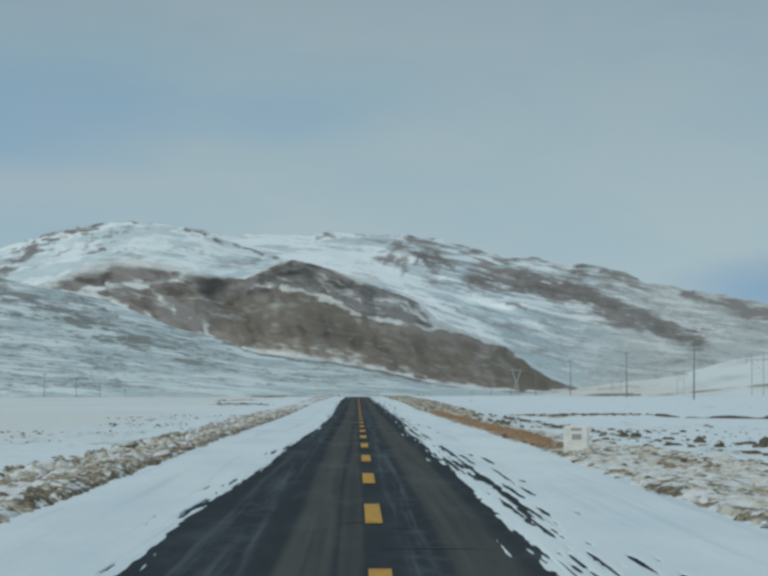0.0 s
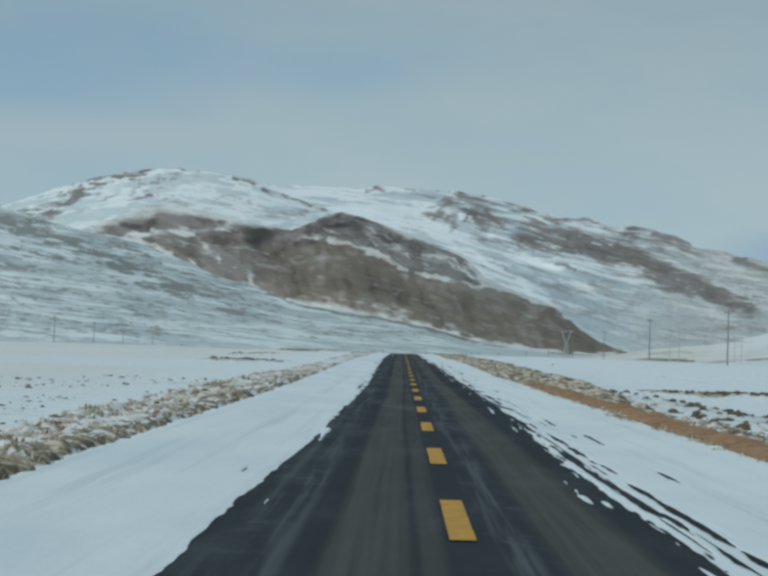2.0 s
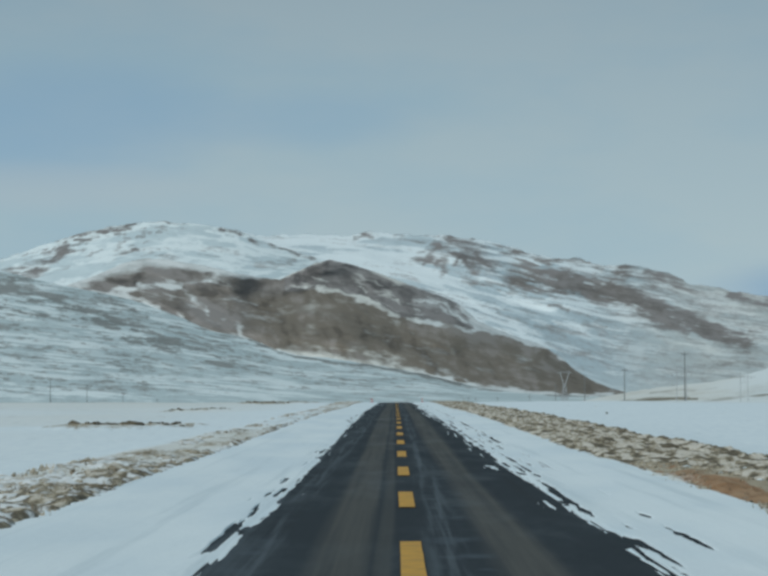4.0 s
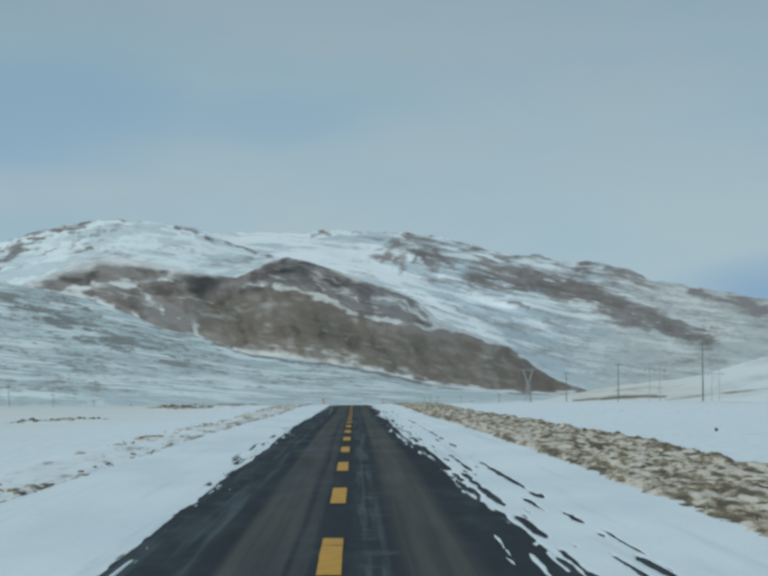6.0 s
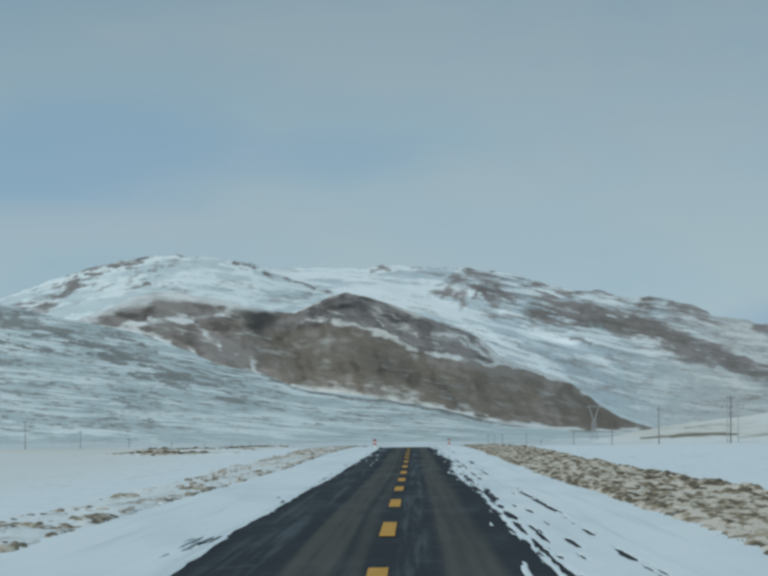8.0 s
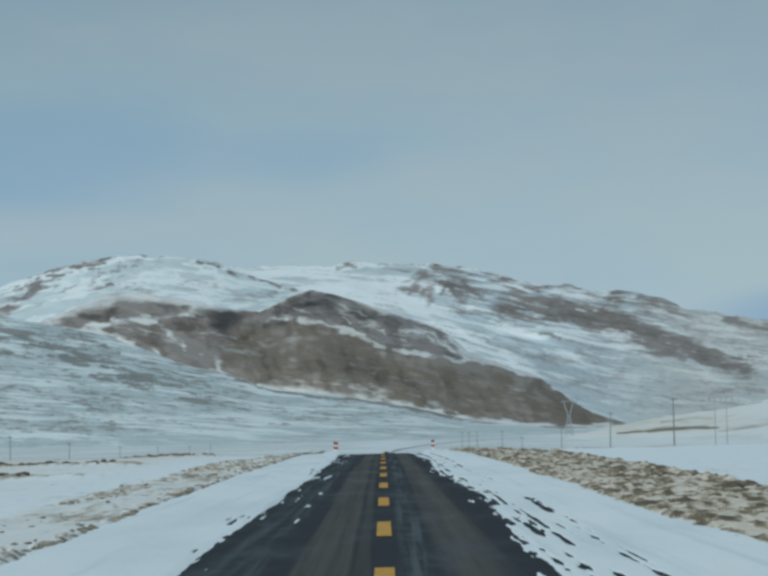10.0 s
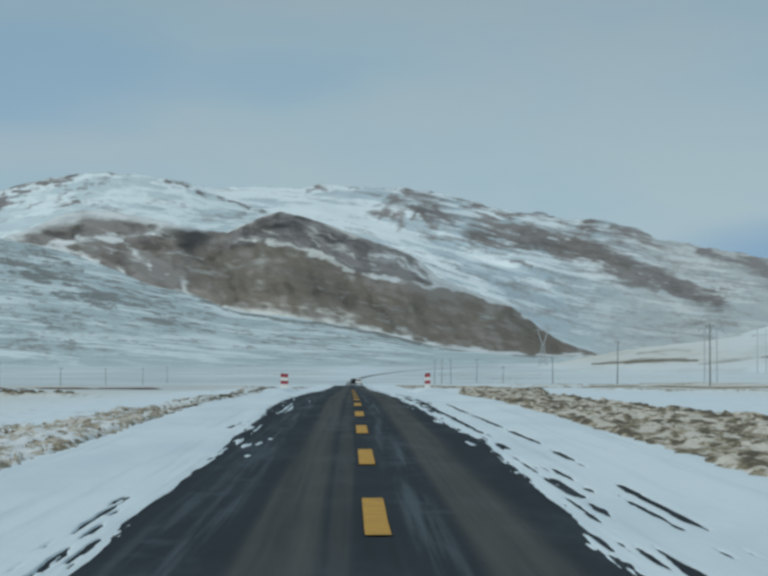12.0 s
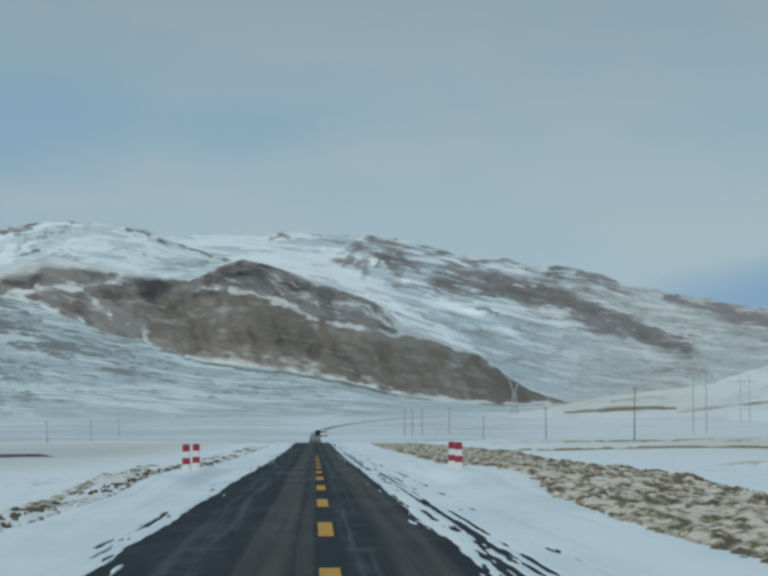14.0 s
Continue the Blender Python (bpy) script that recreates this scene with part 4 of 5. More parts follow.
def rise_cover(b, e, f, gully):
    broad, thin = lie(b, f, 18, 5.0, 71), lie(b, f, 6, 1.5, 72)
    v = 0.06 + 0.30 * (broad - 0.5) + 0.38 * (thin - 0.5)
    v += (0.45 + 0.5 * thin) * near_line([(82.0, -5.0), (90.0, -4.4), (100.4, -4.0), (110.0, -3.7), (116.7, -3.6)], b, e, 0.45) + (0.3 + 0.5 * thin) * near_line([(93.0, -4.4), (102.0, -3.9), (113.0, -3.5)], b, e, 0.75)
    v += 0.46 * near_line([(116.9, -5.0), (133.2, -3.3), (153.8, -1.0), (194.9, 2.4)], b, e, 0.55) + 0.30 * near_line([(118.0, 5.0), (128.0, 4.4), (138.0, 4.8)], b, e, 0.5)
    v += 0.24 * near_line([(98.0, -1.4), (112.0, -0.4), (124.0, 0.4)], b, e, 0.6)
    return {"bare": np.clip(v, 0, 1.1), "tint": -0.1 + 0.5 * broad, "drift": 0.10 + 0.4 * smooth(0.5, 0.8, broad), "straw": (0.45 + 0.2 * broad) * (1 - 0.6 * smooth(115, 145, b)) * smooth(-9.0, -3.0, e)}


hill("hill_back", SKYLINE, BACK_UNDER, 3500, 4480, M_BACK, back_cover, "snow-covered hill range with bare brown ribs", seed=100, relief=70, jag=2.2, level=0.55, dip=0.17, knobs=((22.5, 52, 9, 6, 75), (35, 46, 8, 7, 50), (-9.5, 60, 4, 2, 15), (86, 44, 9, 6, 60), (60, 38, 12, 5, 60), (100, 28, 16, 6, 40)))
hill("hill_peak", PEAK, PEAK_UNDER, 3300, 4250, M_PEAK, peak_cover, "rounded white summit dusted with snow over rock", seed=200, relief=60, hi=40, jag=0.9, level=0.5, dip=0.10)
hill("hill_spur", SPUR, BROWN_FOOT, 2900, 3500, M_HILL, spur_cover, "long bare brown spur with snow streaks", seed=300, relief=60, hi=122, jag=0.7, level=0.4, dip=0.2, knobs=((-28, 48, 14, 6, 80), (-50, 42, 8, 7, -70), (-62, 40, 10, 6, 60), (-20, 22, 14, 8, 70), (20, 20, 14, 6, 60), (55, 10, 14, 5, 60)))
hill("hill_slope", SLOPE, [(-190, -7), (190, -7)], 1750, 2800, M_SLOPE, slope_cover, "broad wind-streaked snow slope with grey stones showing", seed=400, relief=60, curve=0.9, level=0.6, dip=0.09, wander=0.45, rows=210, step=0.40)
hill("hill_rise", RISE, [(50, -10), (195, -10)], 1150, 1750, M_RISE, rise_cover, "low cream-white snowy rise beyond the power line", lo=58.0, rows=90, seed=500, relief=25, wander=0.15)


# ---- the road ----
def road_strip():
    ys = np.concatenate([np.arange(-50, 700, 2.0), np.arange(700, 2300, 10.0)])
    xs = np.array([-3.55, -2.4, -1.2, 0.0, 1.2, 2.4, 3.55])
    x, y = np.meshgrid(xs, ys)
    z = road_z(y) - 0.004 * np.abs(x) + 0.0 * y
    z = z + 0.012 * (fbm(x, y / 9, 81) - 0.5)
    x = x * (1 - 0.62 * smooth(640, 700, y)) + road_x(y)
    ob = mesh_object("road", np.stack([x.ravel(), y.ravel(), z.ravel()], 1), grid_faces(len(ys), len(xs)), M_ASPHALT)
    return tagged(ob, "two-lane asphalt road worn dark between snowy shoulders", "road", kind="structure")


road = road_strip()


def ribbon(x0, x1, y0, y1, lift, ragged=0.0, seed=0, steps=5):
    """A thin flat strip along the road, as vertices and faces."""
    ys = np.linspace(y0, y1, steps)
    j = ragged * (fbm(ys * 2.3, 0.0, seed) - 0.5)
    k = ragged * (fbm(ys * 2.3, 9.0, seed) - 0.5)
    verts = []
    for yy, a, b in zip(ys, x0 + j, x1 + k):
        verts += [(a, yy, road_z(yy) + lift - 0.004 * abs(a)), (b, yy, road_z(yy) + lift - 0.004 * abs(b))]
    return verts, [(2 * i, 2 * i + 1, 2 * i + 3, 2 * i + 2) for i in range(steps - 1)]


def painted_dashes():
    for k in range(-3, 46):
        y0 = 14.3 + 10 * k
        verts, faces = ribbon(-0.078, 0.078, y0, y0 + 4.0, 0.011, 0.012, 700 + k, 9)
        mesh_object("lane_dash", verts, faces, M_YELLOW, road, shade=False)


painted_dashes()


def contour_sheet(values, xs, ys, level=0.0):
    """Faces of the part of a grid where values > level, with smooth borders (marching squares). Returns vertices (x, y, depth inside) and faces."""
    rows, cols = values.shape
    inside = values > level
    count = inside[:-1, :-1].astype(int) + inside[1:, :-1] + inside[:-1, 1:] + inside[1:, 1:]
    used = np.nonzero(inside.ravel())[0]
    index = np.full(rows * cols, -1)
    index[used] = np.arange(len(used))
    depth = np.minimum(1.0, (values.ravel()[used] - level) * 4.0)
    verts = np.stack([xs[used % cols], ys[used // cols], depth], 1).tolist()
    whole = np.nonzero((count == 4).ravel())[0]
    a = whole // (cols - 1) * cols + whole % (cols - 1)
    faces = np.stack([index[a], index[a + 1], index[a + cols + 1], index[a + cols]], 1).tolist()
    crossings = {}

    def cross(p, q):
        key = (p, q) if p < q else (q, p)
        if key not in crossings:
            (r0, c0), (r1, c1) = key
            va, vb = values[r0, c0] - level, values[r1, c1] - level
            t = va / (va - vb)
            crossings[key] = len(verts)
            verts.append((xs[c0] + t * (xs[c1] - xs[c0]), ys[r0] + t * (ys[r1] - ys[r0]), 0.0))
        return crossings[key]

    for r, c in np.argwhere((count > 0) & (count < 4)).tolist():
        ring = [(r, c), (r, c + 1), (r + 1, c + 1), (r + 1, c)]
        poly = []
        for p, q in zip(ring, ring[1:] + ring[:1]):
            if inside[p]:
                poly.append(int(index[p[0] * cols + p[1]]))
            if inside[p] != inside[q]:
                poly.append(cross(p, q))
        if len(poly) >= 3:
            faces.append(poly)
    return verts, faces


WEST_EDGE = ((0, 25, 45, 60, 75, 90, 110, 125, 160, 175, 204, 230, 280, 300, 318, 336, 355, 380, 460), (1.80, 1.78, 1.58, 1.52, 1.44, 1.34, 1.33, 1.30, 1.41, 1.46, 1.50, 1.63, 1.64, 1.56, 1.57, 1.60, 1.80, 1.78, 1.72))
EAST_EDGE = ((0, 20, 55, 75, 95, 115, 165, 180, 200, 270, 290, 306, 330, 350, 370, 460), (1.18, 1.18, 1.28, 1.25, 1.48, 1.52, 1.46, 1.38, 1.34, 1.30, 1.50, 1.22, 1.42, 1.20, 1.12, 1.15))


def shoulder_values(x, y, side):
    """Above 0 where snow lies on the asphalt; x is counted outwards from the centre line."""
    seed = 900 if side > 0 else 950
    at, wide = EAST_EDGE if side > 0 else WEST_EDGE
    line_at = np.interp(y, at, wide) + 0.05 * np.sin(y / 31)
    edge = np.interp(y, at, wide) + 0.12 * (fbm(y / 9, 0.0, seed) - 0.5) + 0.05 * (fbm(y / 1.1, 3.0, seed + 1) - 0.5)
    v = (x - edge) * 2.2
    v = v + 0.30 * (fbm(x * 15.0, y / 3.6, seed + 2) - 0.5)
    frayed = fbm(x * 34.0, y / 0.7, seed + 12, 3) - 0.5
    v = v + (0.34 if side > 0 else 0.16) * frayed
    tracks = 0.55 * fbm(x * 15.0, y / 7.0, seed + 3, 4) + 0.45 * fbm(x * 9.0, y / 2.6, seed + 11, 3)
    if side > 0:
        thin = fbm(x * 26.0, y / 11.0, seed + 3, 3)
        near = band(x, line_at + 0.06, line_at + 0.42, 0.08)
        gaps = smooth(0.38, 0.56, fbm(y / 7, 2.0, seed + 6))
        hole = 0.9 * (1 - 0.9 * band(y, 140, 345, 10)) * near * gaps * smooth(0.62, 0.68, 0.75 * thin + 0.25 * tracks)
        for off, wide, seen, k in ((0.07, 0.014, 0.46, 28), (0.13, 0.018, 0.46, 21), (0.19, 0.012, 0.47, 29), (0.25, 0.022, 0.46, 22), (0.31, 0.014, 0.48, 27), (0.40, 0.018, 0.50, 23), (0.57, 0.018, 0.51, 24), (0.72, 0.026, 0.49, 25), (0.79, 0.012, 0.51, 26)):
            mid = 0.5 * line_at + 0.66 + off + 0.06 * (fbm(y / 16, 1.0 * k, seed + k) - 0.5)
            on = 0.5 * fbm(y / 8, 3.0 * k, seed + k) + 0.5 * fbm(y / 2.0, 7.0 * k, seed + 2 * k)
            on = on + (-0.05 if off < 0.35 else 0.01) * band(y, 140, 325, 12)
            if k not in (22, 28):
                on = on - 0.12 * band(y, 48, 135, 8)
            if k not in (22, 28, 25):
                on = on - 0.08 * band(y, 308, 345, 6)
            if k == 22:
                on = on + 0.16 * band(y, 343, 384, 6)
            if k == 25:
                on = on + 0.12 * band(y, 318, 352, 6)
            half = 2.0 * wide * np.clip((on - seen) / 0.10, 0, 1)
            cut = np.clip((half - np.abs(x - mid)) / 0.03 + 0.3 + 1.3 * frayed, 0, 1) * (half > 0.004)
            hole = np.maximum(hole, cut)
    else:
        where = (1 - 0.9 * band(y, 78, 120, 5)) * band(x, edge + 0.04, edge + 0.30, 0.08) * smooth(0.46, 0.60, fbm(y / 8, 2.0, seed + 6))
        hole = where * smooth(0.60, 0.66, tracks + 0.16 * frayed)
    v = v - 2.6 * hole
    island = band(x, edge - 0.30, edge + 0.02, 0.06) * smooth(0.69, 0.77, fbm(x * 16.0, y / 3.0, seed + 7)) * smooth(0.45, 0.6, fbm(y / 9, 4.0, seed + 8))
    return v + 0.8 * island


ISLES_WEST = ((1.44, 353.5, 0.028, 4.6), (1.34, 351.5, 0.03, 3.4), (1.47, 347.5, 0.03, 1.2), (1.22, 304.2, 0.025, 1.8), (1.17, 306.0, 0.03, 1.4), (1.13, 310.3, 0.02, 0.5), (1.52, 331.2, 0.05, 0.9), (1.38, 329.7, 0.06, 0.5), (1.25, 330.4, 0.08, 0.35), (1.56, 327.6, 0.02, 1.6), (1.16, 332.1, 0.025, 0.25), (1.48, 336.9, 0.015, 1.8), (1.24, 326.7, 0.03, 0.3), (1.07, 285.0, 0.045, 0.7), (1.34, 302.6, 0.03, 0.6), (1.47, 294.1, 0.03, 0.6), (1.04, 291.6, 0.03, 0.4), (1.05, 279.3, 0.03, 0.7), (1.12, 362.0, 0.02, 0.6))
ISLES_EAST = ((1.16, 360.5, 0.09, 4.0), (1.24, 351.5, 0.05, 1.6), (1.27, 330.3, 0.05, 0.6), (1.22, 340.6, 0.05, 1.2), (1.18, 209.4, 0.022, 3.8), (1.28, 98.3, 0.02, 2.0), (1.24, 96.4, 0.015, 1.4))


def isles(x, y, side):
    """Left-over strips of snow on the asphalt beside the shoulder."""
    best = np.full(np.shape(x), -9.0)
    wob = 5.0 * (fbm(x * 30, y / 0.7, 977, 4) - 0.52)
    for cx, cy, rx, ry in (ISLES_WEST if side < 0 else ISLES_EAST):
        best = np.maximum(best, 1 + wob - ((x - cx) / rx) ** 2 - ((y - cy) / ry) ** 2)
    return 0.35 * best


def pieces(count, faces):
    """The faces of each connected piece of a mesh, the largest piece first."""
    root = list(range(count))

    def find(k):
        while root[k] != k:
            root[k] = root[root[k]]
            k = root[k]
        return k

    for f in faces:
        a = find(f[0])
        for v in f[1:]:
            b = find(v)
            root[max(a, b)] = min(a, b)
            a = min(a, b)
    groups = {}
    for f in faces:
        groups.setdefault(find(f[0]), []).append(f)
    return sorted(groups.values(), key=len, reverse=True)


def taken(verts, faces):
    """The vertices that some faces use, and the faces numbered anew."""
    used = sorted({v for f in faces for v in f})
    place = {v: k for k, v in enumerate(used)}
    return verts[used], [[place[v] for v in f] for f in faces]


def snow_shoulder(side, name, label):
    xs = np.concatenate([np.arange(0.9, 2.5, 0.0135), np.arange(2.5, 3.36, 0.12)])
    ys = np.concatenate([np.arange(6, 400, 0.20), np.arange(400, 640, 0.8)])
    x, y = np.meshgrid(xs, ys)
    verts, faces = contour_sheet(np.maximum(shoulder_values(x, y, side), isles(x, y, side)), xs, ys)
    vx, vy, vd = np.array(verts).T
    thick = 0.005 + 0.010 * vd + 0.035 * smooth(2.0, 3.0, vx) + 0.02 * vd * (fbm(vx * 2.5, vy / 2.2, 990) - 0.4)
    thick = thick + 0.15 * smooth(2.2, 2.7, vx) * band(vy, 396, 420, 6)
    z = road_z(vy) - 0.004 * vx + thick
    out_v = np.stack([side * vx, vy, z], 1)
    if side < 0:
        faces = [f[::-1] for f in faces]
    main, *patches = pieces(len(out_v), faces)
    ob = mesh_object(name, *taken(out_v, main), M_SNOW)
    for patch in patches:
        mesh_object("snow_patch", *taken(out_v, patch), M_SNOW, ob)
    return tagged(ob, label, "snow", kind="stuff")


snow_shoulder(-1, "snow_shoulder", "smooth packed snow lying along the road edge")
snow_shoulder(1, "snow_shoulder", "tyre-marked snow with dark bare patches along the road edge")


# ---- marks on the asphalt ----
def road_marks():
    cracks = [(-0.36, 0.03, 24.6), (0.30, 0.62, 25.0), (0.10, 0.34, 23.6), (-0.02, 0.92, 20.6), (-0.12, 0.16, 167.4), (0.36, 0.58, 228.0), (-0.5, -0.1, 252.0), (0.2, 0.75, 331.5), (0.25, 0.6, 337.0), (-0.9, -0.3, 341.0), (-0.25, 0.1, 149.8)]
    for k, (x0, x1, y0) in enumerate(cracks):
        n = 9
        xs = np.linspace(x0, x1, n)
        mid = y0 + 0.18 * (fbm(xs * 3, 1.0 * k, 820) - 0.5)
        half = 0.035 * np.sin(np.linspace(0.25, 2.9, n))
        verts = [(a, b + s * c, road_z(b) + 0.012 - 0.004 * abs(a)) for a, b, c in zip(xs, mid, half) for s in (-1, 1)]
        faces = [(2 * i, 2 * i + 2, 2 * i + 3, 2 * i + 1) for i in range(n - 1)]
        mesh_object("crack", verts, faces, M_CRACK, road, shade=False)


road_marks()


# ---- roadside ----
def kilometre_stone():
    """A low white slab on the verge, with faded grey markings."""
    base = new("kilometre_stone")
    slab = part("slab", box_bm((0.46, 0.14, 0.64), (0, 0, 0.32), 0.03), M_WHITE, base)
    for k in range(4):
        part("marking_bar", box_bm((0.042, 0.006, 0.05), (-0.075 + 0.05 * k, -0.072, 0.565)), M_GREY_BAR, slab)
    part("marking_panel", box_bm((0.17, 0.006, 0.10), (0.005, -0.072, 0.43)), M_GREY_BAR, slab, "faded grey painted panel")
    part("plinth", box_bm((0.50, 0.22, 0.08), (0, 0, 0.03), 0.015), M_CONCRETE, base)
    base.matrix_world = pose(3.80, 48.6, float(road_z(48.6)) - 0.115, 0, 0, -2)
    return tagged(base, "low white kilometre stone with faded grey markings", "milestone")


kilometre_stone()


def guard_post(x, y):
    base = new("guard_post")
    for k, mat in enumerate((M_WHITE, M_RED, M_WHITE, M_RED)):
        size = 0.165 - 0.004 * k
        sunk = 0.24 if k == 0 else 0.0
        part("white_band" if mat is M_WHITE else "red_band", box_bm((size, size, 0.135 + sunk), (0, 0, 0.0675 + 0.1355 * k - 0.5 * sunk), 0.008), mat, base)
    part("cap", box_bm((0.12, 0.12, 0.02), (0, 0, 0.55), 0.006), M_RED, base)
    base.matrix_world = pose(x, y, float(road_z(y)) + 0.21)
    return tagged(base, "short red and white banded concrete guard post", "post", "guard posts at the culvert")


first_post = guard_post(-2.835, 405.3)
for px, py, tilt in ((-2.757, 408.3, 0.5), (2.94, 405.0, 0.0), (2.97, 408.3, -0.5)):
    copy_thing(first_post, pose(px, py, float(road_z(py)) + 0.21, 0, tilt, 0))


def ground_z(x, y):
    return float(ground_height(np.array([float(x)]), np.array([float(y)]))[0]) - 0.05


def telegraph_pole():
    base = new("telegraph_pole")
    part("pole", rod_bm((0, 0, -0.4), (0, 0, 5.2), 0.075, 0.045, 10), M_DARKWOOD, base)
    arm = part("crossarm", box_bm((0.7, 0.06, 0.06), (0, -0.07, 4.9), 0.01), M_DARKWOOD, base)
    for x in (-0.31, 0.31):
        bm = rod_bm((x, -0.07, 4.92), (x, -0.07, 5.05), 0.02, 0.02, 6)
        rod_bm((x, -0.07, 5.00), (x, -0.07, 5.08), 0.04, 0.025, 8, bm)
        part("insulator", bm, M_CERAMIC, arm)
    return tagged(base, "thin weathered timber telegraph pole standing in the snow", "utility pole", "telegraph line")


wire_pole = telegraph_pole()
POLES_EAST = (155, 237, 296, 374, 447, 520, 597, 692, 820)
POLES_WEST = (330, 395, 461, 525, 588, 655, 723, 800, 889, 1004, 1120)
wire_pole.matrix_world = pose(29.5, POLES_EAST[0], ground_z(29.5, POLES_EAST[0]))
for y in POLES_EAST[1:]:
    copy_thing(wire_pole, pose(29.5, y, ground_z(29.5, y), 0, random.uniform(-1.2, 1.2), random.uniform(-6, 6)))
for x, y in ((24.3, 1078), (26.4, 1078), (29.2, 1082), (38.5, 1120)):
    copy_thing(wire_pole, pose(x, y, ground_z(x, y), 0, random.uniform(-1, 1), random.uniform(-6, 6)) @ Matrix.Scale(1.4, 4))
for k, y in enumerate(POLES_WEST):
    copy_thing(wire_pole, pose(-55 + 1.5 * math.sin(k), y, ground_z(-55, y), 0, random.uniform(-1.5, 1.5), random.uniform(-6, 6)))


def twin_pole():
    base = new("twin_power_pole")
    for x in (-1.8, 1.8):
        part("pole", rod_bm((x, 0, -0.5), (x, 0, 18.4), 0.17, 0.11, 10), M_CONCRETE, base)
    part("brace", rod_bm((-1.8, 0, 12.4), (1.8, 0, 15.4), 0.05, 0.05, 6), M_STEEL, base)
    part("brace", rod_bm((1.8, 0, 12.4), (-1.8, 0, 15.4), 0.05, 0.05, 6), M_STEEL, base)
    arm = part("crossarm", box_bm((7.6, 0.16, 0.22), (0, -0.2, 16.0), 0.02), M_STEEL, base)
    for x in (-3.5, 0.0, 3.5):
        bm = bmesh.new()
        for k in range(5):
            rod_bm((x, -0.2, 15.85 - 0.17 * k), (x, -0.2, 15.74 - 0.17 * k), 0.13, 0.06, 8, bm)
        part("insulator_string", bm, M_CERAMIC, arm)
    return tagged(base, "grey concrete twin-pole power support with steel crossarm", "power pole", "power line supports")


twin = twin_pole()
TWINS = ((102, 1060), (167, 1390), (117.5, 790))
twin.matrix_world = pose(TWINS[0][0], TWINS[0][1], ground_z(*TWINS[0]) - 0.2, 0, 0, 8)
for x, y in TWINS[1:]:
    copy_thing(twin, pose(x, y, ground_z(x, y) - 0.2, 0, 0, random.uniform(2, 14)))


def lattice_tower():
    """A wine-glass pylon: narrow waist, forked head, straight bridge on top."""
    base = new("lattice_tower")
    height = 18.0
    corners = [(-1, -1), (1, -1), (1, 1), (-1, 1)]

    def half(z):
        return 2.2 - 1.55 * z / 10.0

    for sx, sy in corners:
        part("leg", rod_bm((sx * half(0), sy * half(0), -0.5), (sx * half(10), sy * half(10), 10), 0.20, 0.16, 6), M_STEEL, base)
    for k in range(5):
        z0, z1 = 2.0 * k, 2.0 * k + 2.0
        for sy in (-1, 1):
            a, b = half(z0), half(z1)
            part("lacing", rod_bm((-a, sy * a, z0), (b, sy * b, z1), 0.08, 0.08, 5), M_STEEL, base)
            part("lacing", rod_bm((a, sy * a, z0), (-b, sy * b, z1), 0.08, 0.08, 5), M_STEEL, base)
    for sx in (-1, 1):
        for sy in (-1, 1):
            part("fork_arm", rod_bm((sx * 0.65, sy * 0.65, 10), (sx * 3.3, sy * 0.45, 16.2), 0.17, 0.15, 6), M_STEEL, base)
        for k in range(4):
            t0, t1 = k / 4, (k + 1) / 4
            part("lacing", rod_bm((sx * (0.65 + 2.65 * t0), -0.6, 10 + 6.2 * t0), (sx * (0.65 + 2.65 * t1), 0.55, 10 + 6.2 * t1), 0.08, 0.08, 5), M_STEEL, base)
        part("horn", rod_bm((sx * 3.3, 0, 16.2), (sx * 4.1, 0, height), 0.10, 0.05, 6), M_STEEL, base)
    for sy in (-1, 1):
        part("bridge_chord", rod_bm((-5.6, sy * 0.4, 16.2), (5.6, sy * 0.4, 16.2), 0.15, 0.15, 6), M_STEEL, base)
    part("bridge_chord", rod_bm((-4.0, 0, 16.9), (4.0, 0, 16.9), 0.08, 0.08, 6), M_STEEL, base)
    for x in (-5.2, 0.0, 5.2):
        bm = bmesh.new()
        for k in range(6):
            rod_bm((x, 0, 16.1 - 0.2 * k), (x, 0, 15.96 - 0.2 * k), 0.16, 0.08, 8, bm)
        part("insulator_string", bm, M_CERAMIC, base)
    return tagged(base, "grey steel lattice pylon with forked head in front of the hill", "pylon")


tower = lattice_tower()
tower.matrix_world = pose(101, 1709, -6.6, 0, 0, 12) @ Matrix.Diagonal((0.85, 1, 1.1, 1))


